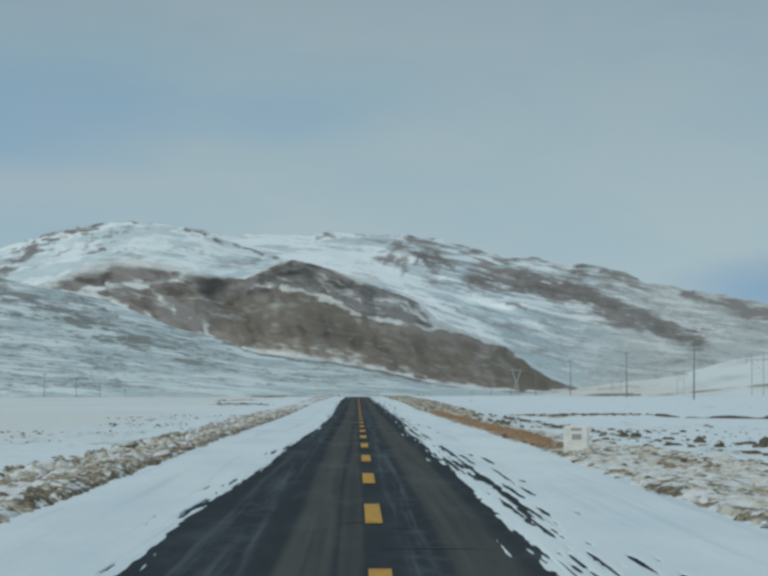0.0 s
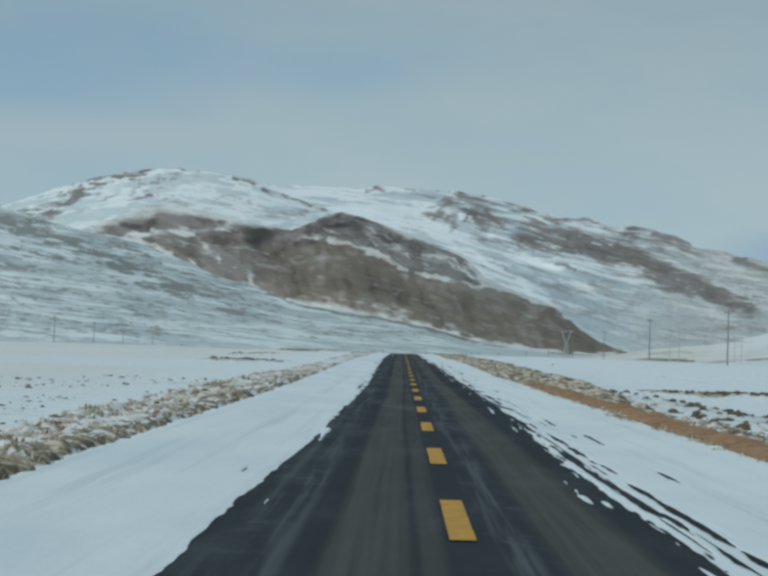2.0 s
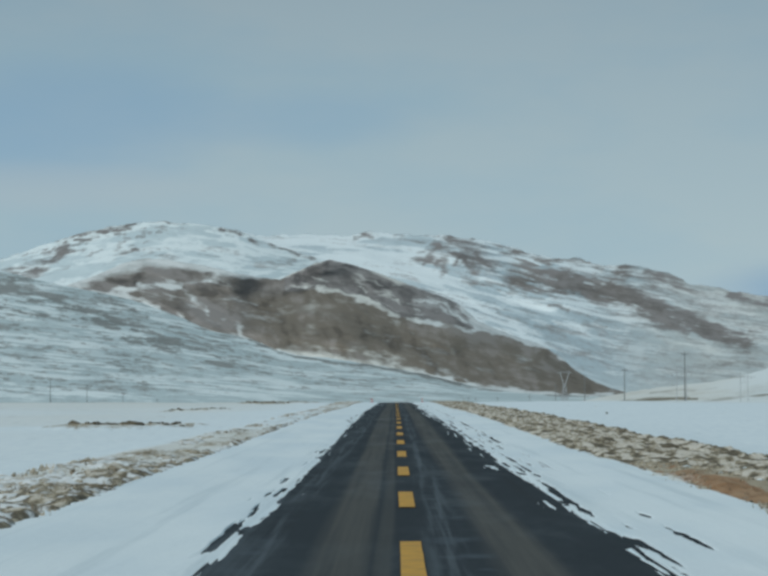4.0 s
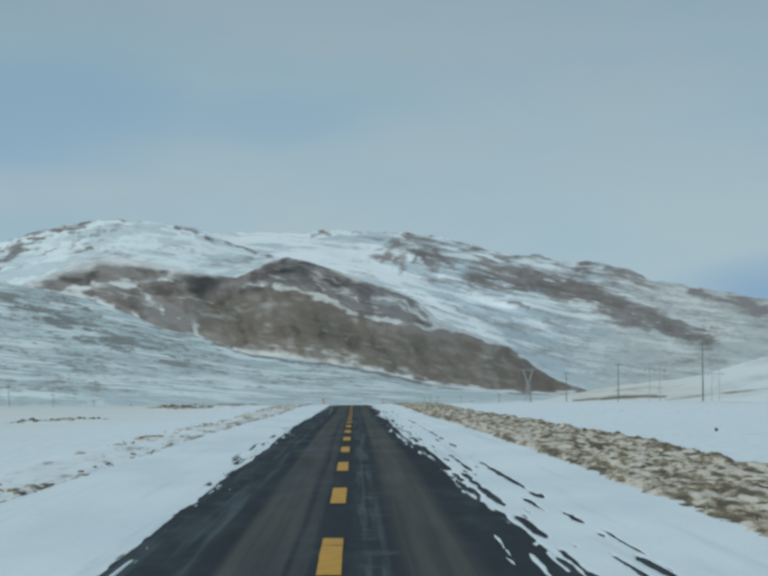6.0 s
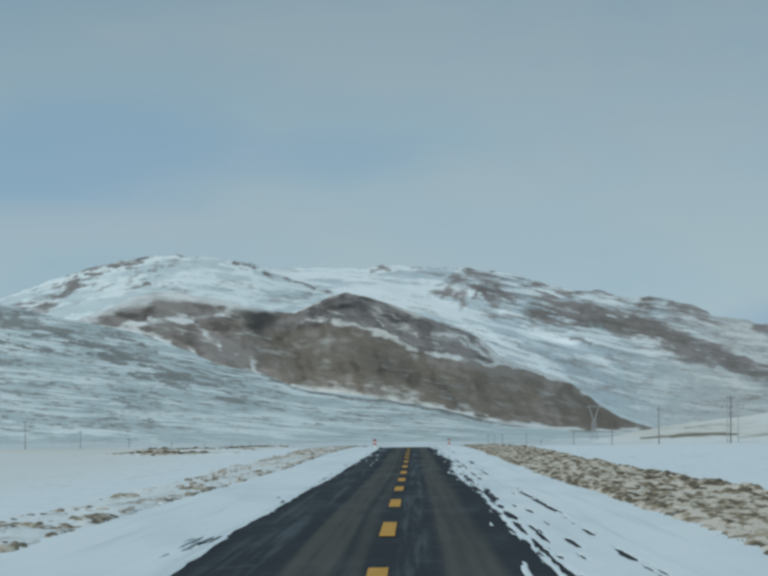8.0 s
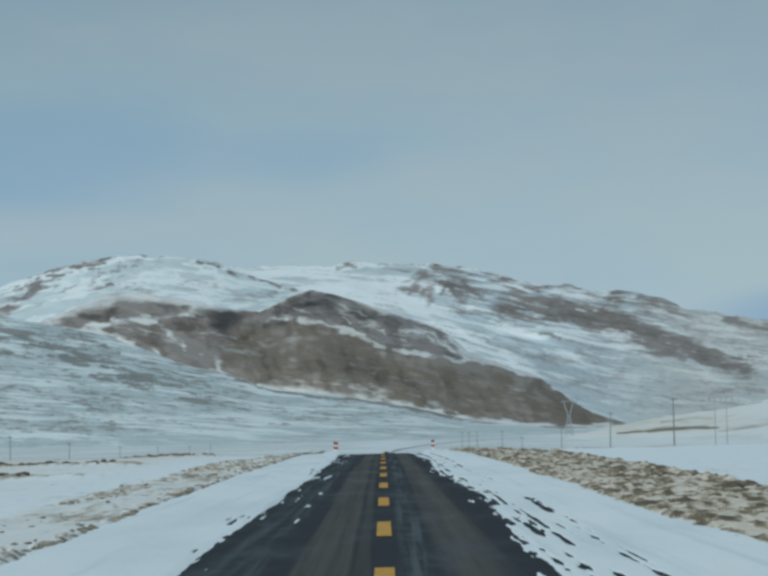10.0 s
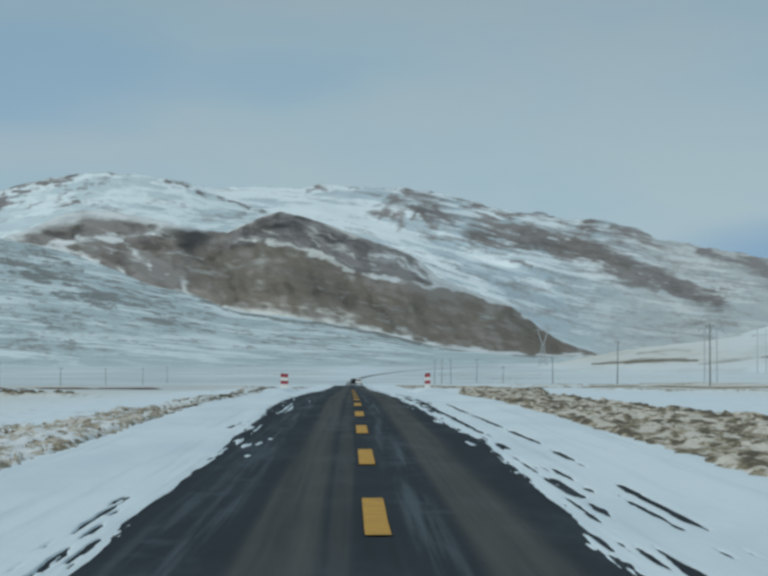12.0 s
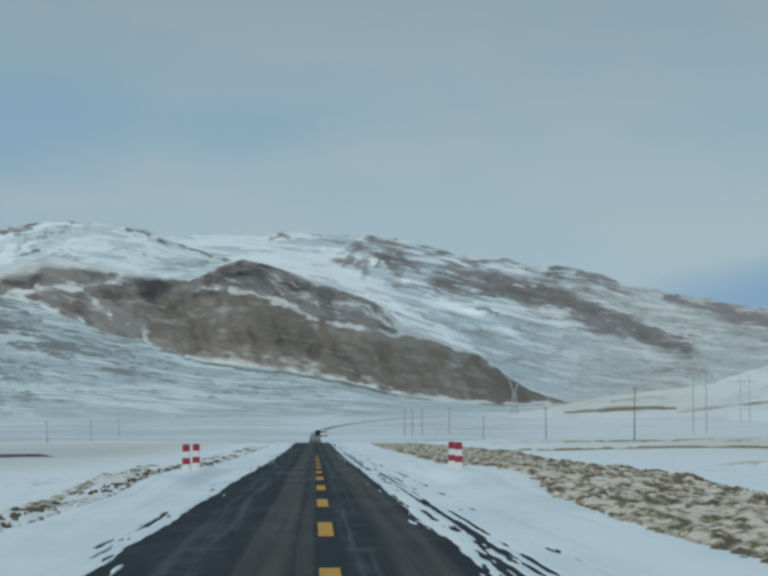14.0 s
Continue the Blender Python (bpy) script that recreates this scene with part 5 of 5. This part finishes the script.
def far_car(name, paint, label, x, y, long, high):
    base = new(name)
    w = 1.85
    bm = box_bm((w, long, 0.62), (0, 0, 0.62), 0.14)
    body = part("body", bm, paint, base)
    bm = bmesh.new()
    lo, hi = [(-w / 2 + 0.06, -long * 0.26), (w / 2 - 0.06, -long * 0.26), (w / 2 - 0.06, long * 0.42), (-w / 2 + 0.06, long * 0.42)], [(-w / 2 + 0.24, -long * 0.12), (w / 2 - 0.24, -long * 0.12), (w / 2 - 0.24, long * 0.34), (-w / 2 + 0.24, long * 0.34)]
    a = [bm.verts.new((*p, 0.92)) for p in lo]
    b = [bm.verts.new((*p, high)) for p in hi]
    bm.faces.new(b)
    for k in range(4):
        bm.faces.new((a[k], a[(k + 1) % 4], b[(k + 1) % 4], b[k]))
    bmesh.ops.bevel(bm, geom=bm.edges[:], offset=0.05, segments=2, affect="EDGES")
    part("cabin", bm, paint, base)
    part("windscreen", box_bm((w - 0.46, 0.03, 0.52), (0, -long * 0.20, 0.5 * (0.92 + high)), 0.01, turn=Matrix.Rotation(radians(-38), 4, "X")), M_GLASS, base)
    part("bumper", box_bm((w - 0.06, 0.2, 0.22), (0, -long / 2 + 0.02, 0.45), 0.05), M_RUBBER, base)
    for sx in (-1, 1):
        part("headlight", box_bm((0.34, 0.08, 0.14), (sx * 0.66, -long / 2 + 0.01, 0.76), 0.03), M_LAMP, body)
        for yy in (-0.31, 0.30):
            bm = rod_bm((sx * (w / 2 - 0.22), yy * long, 0.33), (sx * (w / 2 + 0.0), yy * long, 0.33), 0.33, 0.33, 20)
            wheel = part("wheel", bm, M_RUBBER, base)
            part("rim", rod_bm((sx * (w / 2 - 0.02), yy * long, 0.33), (sx * (w / 2 + 0.012), yy * long, 0.33), 0.2, 0.2, 14), M_STEEL, wheel)
    base.matrix_world = pose(x, y, float(road_z(y)) + 0.01, 0, 0, 0)
    return tagged(base, label, "car")


far_car("black_car", M_BLACK_CAR, "black off-road car standing on the far road", 0.9, 1066, 4.7, 1.75)
far_car("white_car", M_WHITE_CAR, "white estate car on the far road beside a black one", 2.35, 1056, 4.8, 1.8)


def earth_berm():
    ys = np.arange(44, 150, 0.35)
    us = np.linspace(0, 1, 13)
    u, y = np.meshgrid(us, ys)
    lo = 3.28 + 0.14 * (fbm(y / 5, 0.0, 871) - 0.5)
    hi = 4.15 + 0.5 * (fbm(y / 9, 4.0, 872) - 0.5)
    x = lo + (hi - lo) * u
    swell = np.sin(np.pi * u) * (0.04 + 0.12 * fbm(x * 2.2, y / 1.6, 873)) * smooth(44, 64, y) * (1 - smooth(115, 148, y))
    z = ground_height(x, y) - 0.03 + swell + 0.05 * (fbm(x * 5, y * 1.8, 874) - 0.5)
    bare = (0.55 + 0.62 * np.sin(np.pi * u) ** 0.6) * (1 - 0.4 * smooth(115, 145, y)) * (0.5 + 0.5 * smooth(46, 66, y)) + 0.5 * (fbm(x * 1.6, y / 3.5, 875) - 0.5)
    ob = mesh_object("earth_berm", np.stack([x.ravel(), y.ravel(), z.ravel()], 1), grid_faces(len(ys), len(us)), M_BERM, bare=bare)
    return tagged(ob, "low reddish-brown ridge of bare graded earth", "earth", kind="structure")


earth_berm()


# ---- heaved turf on the verges ----
def turf_material():
    mat, nodes, links, shader = node_material("tussock_turf")
    co = nodes.new("ShaderNodeTexCoord").outputs["Object"]
    fine = add_noise(nodes, links, co, 14.0, 5.0, 0.72, (0.6, 0.5, 1.6))
    patch = add_noise(nodes, links, co, 8.0, 4.0, 0.65, (1, 0.4, 1))
    tuft = add_noise(nodes, links, co, 30.0, 3.0, 0.6, (0.8, 0.6, 1.2))
    hue, bare = nodes.new("ShaderNodeAttribute"), nodes.new("ShaderNodeAttribute")
    hue.attribute_name, bare.attribute_name = "tint", "bare"
    loose = add_math(nodes, links, "ADD", add_math(nodes, links, "MULTIPLY", fine, 0.6), add_math(nodes, links, "MULTIPLY", tuft, 0.4))
    tone = add_math(nodes, links, "ADD", hue.outputs["Fac"], add_math(nodes, links, "MULTIPLY", add_math(nodes, links, "SUBTRACT", loose, 0.5), 2.4))
    ramp = nodes.new("ShaderNodeValToRGB")
    for k, (at, color) in enumerate(((0.05, (0.132, 0.115, 0.086)), (0.30, (0.222, 0.190, 0.132)), (0.58, (0.410, 0.366, 0.280)), (0.86, (0.640, 0.605, 0.535)))):
        el = ramp.color_ramp.elements[k] if k < 2 else ramp.color_ramp.elements.new(at)
        el.position, el.color = at, (*color, 1)
    links.new(tone, ramp.inputs["Fac"])
    fac = add_range(nodes, links, add_math(nodes, links, "ADD", bare.outputs["Fac"], add_math(nodes, links, "MULTIPLY", add_math(nodes, links, "SUBTRACT", add_math(nodes, links, "ADD", add_math(nodes, links, "MULTIPLY", patch, 0.5), add_math(nodes, links, "MULTIPLY", fine, 0.5)), 0.5), 1.2)), 0.36, 0.62)
    links.new(add_mix(nodes, links, fac, (0.72, 0.755, 0.76), ramp.outputs["Color"]), shader.inputs["Base Color"])
    shader.inputs["Roughness"].default_value = 0.95
    shader.inputs["Specular IOR Level"].default_value = 0.1
    add_bump(nodes, links, shader, loose, 0.6, 0.03)
    return mat


M_VERGE = turf_material()


def verge_turf(side, label):
    ys = np.concatenate([np.arange(12, 440, 0.09), np.arange(440, 600, 0.5)])
    us = np.linspace(-0.06, 1.06, 104 if side > 0 else 64)
    u, y = np.meshgrid(us, ys)
    inner, outer = right_verge(y) if side > 0 else left_verge(y)
    x = inner + (outer - inner) * u
    seed = 1300 + side
    heave = fbm(x / 0.14, y / 0.28, seed, 3)
    crumb = fbm(x / 0.10, y / 0.16, seed + 1, 2)
    patch = fbm(x / 0.8, y / 2.6, seed + 2, 4)
    hue = smooth(0.22, 0.78, fbm(x / 0.15, y / 0.34, seed + 3, 4))
    streak = smooth(0.3, 0.7, fbm(x / 0.12, y / 0.9, seed + 4, 3))
    swath = smooth(0.3, 0.7, fbm(x / 0.9, y / 5.0, seed + 7, 3))
    if side > 0:
        late = smooth(66, 132, y)
        keep = 0.58 + 0.10 * late - 0.10 * band(y, 66, 130, 10)
        tint = 0.47 + 0.12 * late + 0.85 * (hue - 0.5) + 0.80 * (streak - 0.5) + 0.14 * (swath - 0.5) - 0.22 * (1 - smooth(0.02, 0.10, u)) - 0.34 * smooth(0.84, 0.95, u)
        bare = 0.54 + 0.46 * late + 0.8 * (patch - 0.5) + (0.7 - 0.35 * late) * (hue - 0.5)
        tall = 0.034 + 0.012 * late + 0.05 * smooth(0.80, 0.95, u) * smooth(130, 150, y)
    else:
        near = 1 - smooth(110, 160, y)
        rows = np.maximum(1 - smooth(0.03, 0.16, u), 0.8 * band(u, 0.62, 0.90, 0.10) * smooth(0.45, 0.58, fbm(y / 9, 3.0, seed + 6)))
        last = band(y, 318, 346, 5)
        fill = np.maximum(near, last)
        core = 1 - smooth(0.30, 0.62, u + 0.5 * (patch - 0.5)) * near
        keep = ((0.62 * core + 0.20 * (1 - core)) * fill + (1 - fill) * (0.19 + 0.40 * rows)) * (0.55 + 0.45 * np.interp(y, *LEFT_COVER))
        tint = 0.17 + 0.05 * (1 - near) + (0.10 + 0.22 * near) * u + 1.0 * (hue - 0.5) + 0.4 * (streak - 0.5) - 0.10 * (1 - smooth(0.04, 0.2, u)) + 0.16 * last - 0.16 * smooth(346, 356, y)
        bare = 0.52 + (0.24 - 0.62 * u) * near + 0.6 * (patch - 0.5) + 0.9 * (hue - 0.5)
        tall = 0.032 * fill + 0.02
    rim = smooth(-0.06, 0.06, u + 0.10 * (heave - 0.5)) * (1 - smooth(0.92, 1.06, u + 0.16 * (patch - 0.5)))
    stand = keep * rim + 0.7 * (patch - 0.5) + 0.35 * (heave - 0.5)
    rise = smooth(0.16, 0.40, stand) * rim * (1 - smooth(520, 590, y))
    if side > 0:
        rise = rise * (1 - band(y, 50, 138, 6) * (1 - smooth(4.0, 4.3, x)))
    z = ground_height(x, y) - 0.05 + rise * (0.06 + tall * np.clip(2.0 * (heave - 0.28), 0, 1) + 0.022 * (crumb - 0.5))
    ob = mesh_object("verge_turf", np.stack([x.ravel(), y.ravel(), z.ravel()], 1), grid_faces(len(ys), len(us)), M_VERGE, bare=bare, tint=tint)
    return tagged(ob, label, "turf", kind="stuff")


verge_turf(-1, "frost-heaved brown turf and snow along the road verge")
verge_turf(1, "frost-heaved straw-coloured turf along the road verge")


def field_bank(line, height, wide, material, label, seed, swell=0.35):
    """A low bank of soil or turf along a line across the field, tapering in from its near end."""
    t = np.linspace(0, 1, 160)
    w = np.linspace(-1, 1, 9)
    tt, ww = np.meshgrid(t, w, indexing="ij")
    px, py = zip(*line)
    at = np.linspace(0, 1, len(line))
    x = np.interp(tt, at, px) + 0.18 * wide * ww
    y = np.interp(tt, at, py) + wide * ww
    top = height * (0.2 + 0.8 * smooth(0.0, swell, tt)) * smooth(0.12, 0.5, fbm(tt * 26, 0.0 * tt, seed)) * (1 - smooth(0.97, 1.0, tt))
    z = ground_height(x, y) - 0.03 + top * (1 - ww * ww) ** 0.6
    ob = mesh_object("field_bank", np.stack([x.ravel(), y.ravel(), z.ravel()], 1), grid_faces(len(t), len(w)), material, bare=0.80 + 0.5 * (fbm(x, y, seed + 1) - 0.5), tint=0.35 + 0 * tt)
    return tagged(ob, label, "earth bank")


def boulder(x, y, wide, high, seed):
    bm = bmesh.new()
    bmesh.ops.create_icosphere(bm, subdivisions=3, radius=1.0)
    for v in bm.verts:
        n = v.co.normalized()
        v.co = v.co * (1 + 0.28 * noise.noise(n * 1.7 + Vector((seed, 0, 0))) + 0.10 * noise.noise(n * 5.0 + Vector((0, seed, 0))))
        v.co = Vector((v.co.x * wide / 2, v.co.y * wide * 0.45, v.co.z * high * 0.8))
    for f in bm.faces:
        f.smooth = True
    me = bpy.data.meshes.new("boulder")
    bm.to_mesh(me)
    bm.free()
    me.materials.append(M_DARK_CLOD)
    ob = new("boulder", me)
    ob.matrix_world = pose(x, y, float(ground_height(np.array([x]), np.array([y]))[0]) + 0.1 * high, 0, 0, 40 * seed)
    return tagged(ob, "small dark boulder half sunk in the snowy field", "stone", "boulders in the field")


for k, (x, y, wide, high) in enumerate(((7.40, 59.4, 0.25, 0.15), (6.39, 66.2, 0.24, 0.14), (6.96, 68.7, 0.32, 0.12), (8.62, 57.8, 0.26, 0.16), (5.27, 42.0, 0.16, 0.10), (8.78, 211.7, 0.10, 0.09))):
    boulder(x, y, wide, high, k + 1.0)


field_bank([(15.5, 141), (39.5, 133.5)], 0.32, 1.1, M_BANK, "low dark bank of reddish-brown soil across the field", 881)
field_bank([(13.5, 556), (20, 552), (26, 545), (36, 546), (60, 540)], 0.22, 1.2, M_VERGE, "low grassy bank crossing the far field", 883)
field_bank([(8.5, 500), (12, 486), (17.4, 488), (30, 478)], 0.15, 0.9, M_VERGE, "low strip of dry turf across the snowy field", 885)
field_bank([(-60, 508), (-30, 478), (-12, 474)], 0.18, 0.9, M_BANK, "thin dark bank of soil across the snowy field", 887)


# ---- grass and clods on the verges ----
def tuft_mesh(spots, material, name, label, blades=9, tall=(0.08, 0.22), wide=0.022, lean=0.8, seed=0):
    rng = np.random.default_rng(seed)
    n = len(spots)
    x, y, z, size = np.array(spots).T
    verts = np.zeros((n, blades, 3, 3))
    turn = rng.uniform(0, 2 * np.pi, (n, blades))
    out = rng.uniform(0.1, lean, (n, blades))
    h = rng.uniform(*tall, (n, blades)) * size[:, None]
    foot_r = rng.uniform(0, 0.07, (n, blades)) * size[:, None]
    wd = wide * rng.uniform(0.6, 1.5, (n, blades))
    dx, dy = np.cos(turn), np.sin(turn)
    bx, by = x[:, None] + dx * foot_r, y[:, None] + dy * foot_r
    for k, s in ((0, -1), (1, 1)):
        verts[:, :, k, 0], verts[:, :, k, 1], verts[:, :, k, 2] = bx - s * dy * wd, by + s * dx * wd, z[:, None] - 0.02
    verts[:, :, 2, 0], verts[:, :, 2, 1], verts[:, :, 2, 2] = bx + dx * out * h, by + dy * out * h, z[:, None] + h
    ob = mesh_object(name, verts.reshape(-1, 3), np.arange(n * blades * 3).reshape(-1, 3), material, shade=False)
    return tagged(ob, label, "grass", kind="stuff")


def verge_z(x, y):
    return ground_height(x, y) + 0.01


def scatter(count, y0, y1, side, seed, keep, widen=0.0, size=(0.6, 1.3)):
    rng = np.random.default_rng(seed)
    y = rng.uniform(y0, y1, count)
    lo, hi = left_verge(y)[::-1] if side < 0 else right_verge(y)
    x = lo - widen * (side < 0) + rng.uniform(0, 1, count) * (hi - lo + widen)
    clump = fbm(x * 0.9, y / 3.0, seed + 40, 3)
    share = np.interp(y, *LEFT_COVER) if side < 0 else np.ones(count)
    ok = (clump > keep + 0.26 * (1 - share)) & ((side > 0) | (y < 140) | ((y > 316) & (y < 352)))
    s = rng.uniform(*size, count)
    return np.stack([x, y, verge_z(x, y), s], 1)[ok]


def lump_mesh(spots, material, name, label, seed=0, flat=0.36, long=1.4):
    """Low uneven clods and stones, one mesh."""
    bm = bmesh.new()
    bmesh.ops.create_icosphere(bm, subdivisions=2, radius=1.0)
    unit = np.array([v.co[:] for v in bm.verts])
    tri = np.array([[v.index for v in f.verts] for f in bm.faces])
    bm.free()
    rng = np.random.default_rng(seed)
    n = len(spots)
    spots = np.array(spots)
    rough = 1 + rng.uniform(-0.28, 0.28, (n, len(unit), 1))
    scale = spots[:, 3][:, None] * rng.uniform(0.6, 1.5, (n, 3)) * np.array([1.0, long, flat])
    verts = unit[None] * rough * scale[:, None, :] + spots[:, None, :3]
    faces = tri[None] + (np.arange(n) * len(unit))[:, None, None]
    ob = mesh_object(name, verts.reshape(-1, 3), faces.reshape(-1, 3), material, shade=True)
    return tagged(ob, label, "stones", kind="stuff")


tuft_mesh(np.concatenate([scatter(1000, 12, 165, -1, 1, 0.48), scatter(380, 300, 348, -1, 11, 0.46)]), M_STRAW, "dry_grass", "tufts of dry straw-coloured grass poking out of snow", seed=1, tall=(0.02, 0.07))
tuft_mesh(scatter(3200, 12, 430, -1, 2, 0.50), M_BROWN_GRASS, "dead_grass", "short dead brown grass along the snowy verge", seed=2, tall=(0.03, 0.08))
tuft_mesh(scatter(7000, 15, 430, 1, 3, 0.44), M_STRAW, "dry_grass", "tufts of dry straw-coloured grass poking out of snow", seed=3, blades=6, tall=(0.012, 0.04), wide=0.016)
tuft_mesh(scatter(5000, 20, 430, 1, 4, 0.50), M_BROWN_GRASS, "dead_grass", "short dead brown grass along the snowy verge", seed=4, blades=6, tall=(0.012, 0.045), wide=0.016)
lump_mesh(scatter(1200, 12, 430, -1, 5, 0.43, 0.3, (0.015, 0.055)), M_TURF, "clods", "frozen clods of earth and stones on the verge", 5)
lump_mesh(scatter(1700, 12, 430, 1, 6, 0.42, 0.0, (0.012, 0.042)), M_CLOD, "clods", "frozen clods of earth and stones on the verge", 6)
lump_mesh(np.concatenate([scatter(500, 12, 400, -1, 9, 0.50, 0.5, (0.02, 0.06)), scatter(450, 12, 95, -1, 12, 0.44, 0.3, (0.02, 0.06)), scatter(220, 165, 330, -1, 13, 0.40, 0.5, (0.015, 0.05))]), M_DARK_CLOD, "dark_clods", "dark frozen tussock roots on the verge", 9)
lump_mesh(np.concatenate([scatter(420, 120, 430, 1, 10, 0.50, 0.0, (0.012, 0.036)), scatter(500, 12, 66, 1, 15, 0.44, 0.0, (0.015, 0.06))]), M_DARK_CLOD, "dark_clods", "dark frozen tussock roots on the verge", 10)
lump_mesh(np.concatenate([scatter(500, 12, 400, -1, 7, 0.36, 0.4, (0.012, 0.035)), scatter(400, 12, 95, -1, 14, 0.40, 0.3, (0.012, 0.035))]), M_SNOW, "snow_lumps", "small lumps of snow caught between the grass", 7)
lump_mesh(scatter(500, 12, 430, 1, 8, 0.36, 0.0, (0.02, 0.06)), M_SNOW, "snow_lumps", "small lumps of snow caught between the grass", 8)


def west_rows(count, seed):
    """Two thin rows of turf along the western verge."""
    rng = np.random.default_rng(seed)
    y = rng.uniform(150, 350, count)
    outer = rng.uniform(0, 1, count) < 0.5
    x = np.where(outer, -4.45 + 0.5 * (fbm(y / 15, 2.0, seed) - 0.5), -3.42) + rng.normal(0, 0.10, count) * np.where(outer, 1.8, 1.0)
    ok = fbm(x / 2, y / 6, seed + 2) > np.where(outer, 0.47, 0.42)
    return np.stack([x, y, verge_z(x, y), rng.uniform(0.015, 0.05, count)], 1)[ok]


lump_mesh(west_rows(500, 61), M_TURF, "turf_rows", "thin rows of brown turf showing along the snowy verge", 61, 0.28, 2.2)


def rim_spots(count, seed):
    """Tussocks along the outer rim of the eastern verge."""
    rng = np.random.default_rng(seed)
    y = rng.uniform(130, 430, count)
    x = right_verge(y)[1] - 0.05 - np.abs(rng.normal(0, 0.45, count))
    ok = fbm(x, y / 4, seed) > 0.46
    return np.stack([x, y, verge_z(x, y), 0.022 + 0.10 * rng.uniform(0, 1, count) ** 2.5], 1)[ok]


lump_mesh(rim_spots(520, 21), M_DARK_CLOD, "rim_tussocks", "dark dry tussocks along the rim of the verge", 21, 0.6, 1.5)


def field_spots(count, side, near, far, seed, keep):
    rng = np.random.default_rng(seed)
    y = 15 + 112 * rng.uniform(0, 1, count) if seed != 33 else rng.uniform(130, 400, count)
    x = side * (near + (far - near) * rng.uniform(0, 1, count) ** 1.8)
    ok = fbm(x / 5, y / 14, seed + 3, 3) > keep
    size = 0.025 + 0.11 * rng.uniform(0, 1, count) ** 3.5
    return np.stack([x, y, ground_height(x, y), size], 1)[ok]


def bank_spots(seed):
    """Turf and stones along the low banks that cross the fields."""
    rng = np.random.default_rng(seed)
    spots = []
    for line in BANKS:
        if line[0][1] > 400:
            continue
        for (x0, y0), (x1, y1) in zip(line, line[1:]):
            n = int((24 if x0 > 8 else 14) * math.hypot(x1 - x0, y1 - y0))
            t = rng.uniform(0, 1, n)
            x, y = x0 + t * (x1 - x0) + rng.normal(0, 0.25, n), y0 + t * (y1 - y0) + rng.normal(0, 0.35, n)
            ok = fbm(x / 2.0, y / 2.0, seed) > 0.42
            spots.append(np.stack([x, y, ground_height(x, y), rng.uniform(0.04, 0.11, n)], 1)[ok])
    y = rng.uniform(345, 470, 900)
    x = np.interp(y, (345, 370, 385, 399, 417, 470), (-3.35, -3.4, -3.75, -3.45, -3.4, -3.75)) + rng.normal(0, 0.10, 900)
    ok = fbm(x, y / 5, seed + 1) > 0.40
    spots.append(np.stack([x, y, ground_height(x, y) + 0.02, rng.uniform(0.012, 0.042, 900)], 1)[ok])
    return np.concatenate(spots)


lump_mesh(field_spots(2600, -1, 4.1, 11, 31, 0.46) * np.array([1, 1, 1, 0.45]), M_DARK_CLOD, "field_tussocks", "scattered dark tussocks across the snowy field", 31, 0.5, 1.3)
lump_mesh(field_spots(1100, 1, 4.8, 16, 32, 0.50), M_DARK_CLOD, "field_tussocks", "scattered dark tussocks across the snowy field", 32, 0.6, 1.3)
lump_mesh(field_spots(900, 1, 4.4, 11, 34, 0.46) * np.array([1, 1, 1, 0.55]), M_CLOD, "field_stones", "tan stones and clods scattered over the snowy field", 34, 0.5, 1.4)
lump_mesh(bank_spots(41), M_DARK_CLOD, "bank_turf", "dark turf along the low banks crossing the field", 41, 0.5, 1.2)
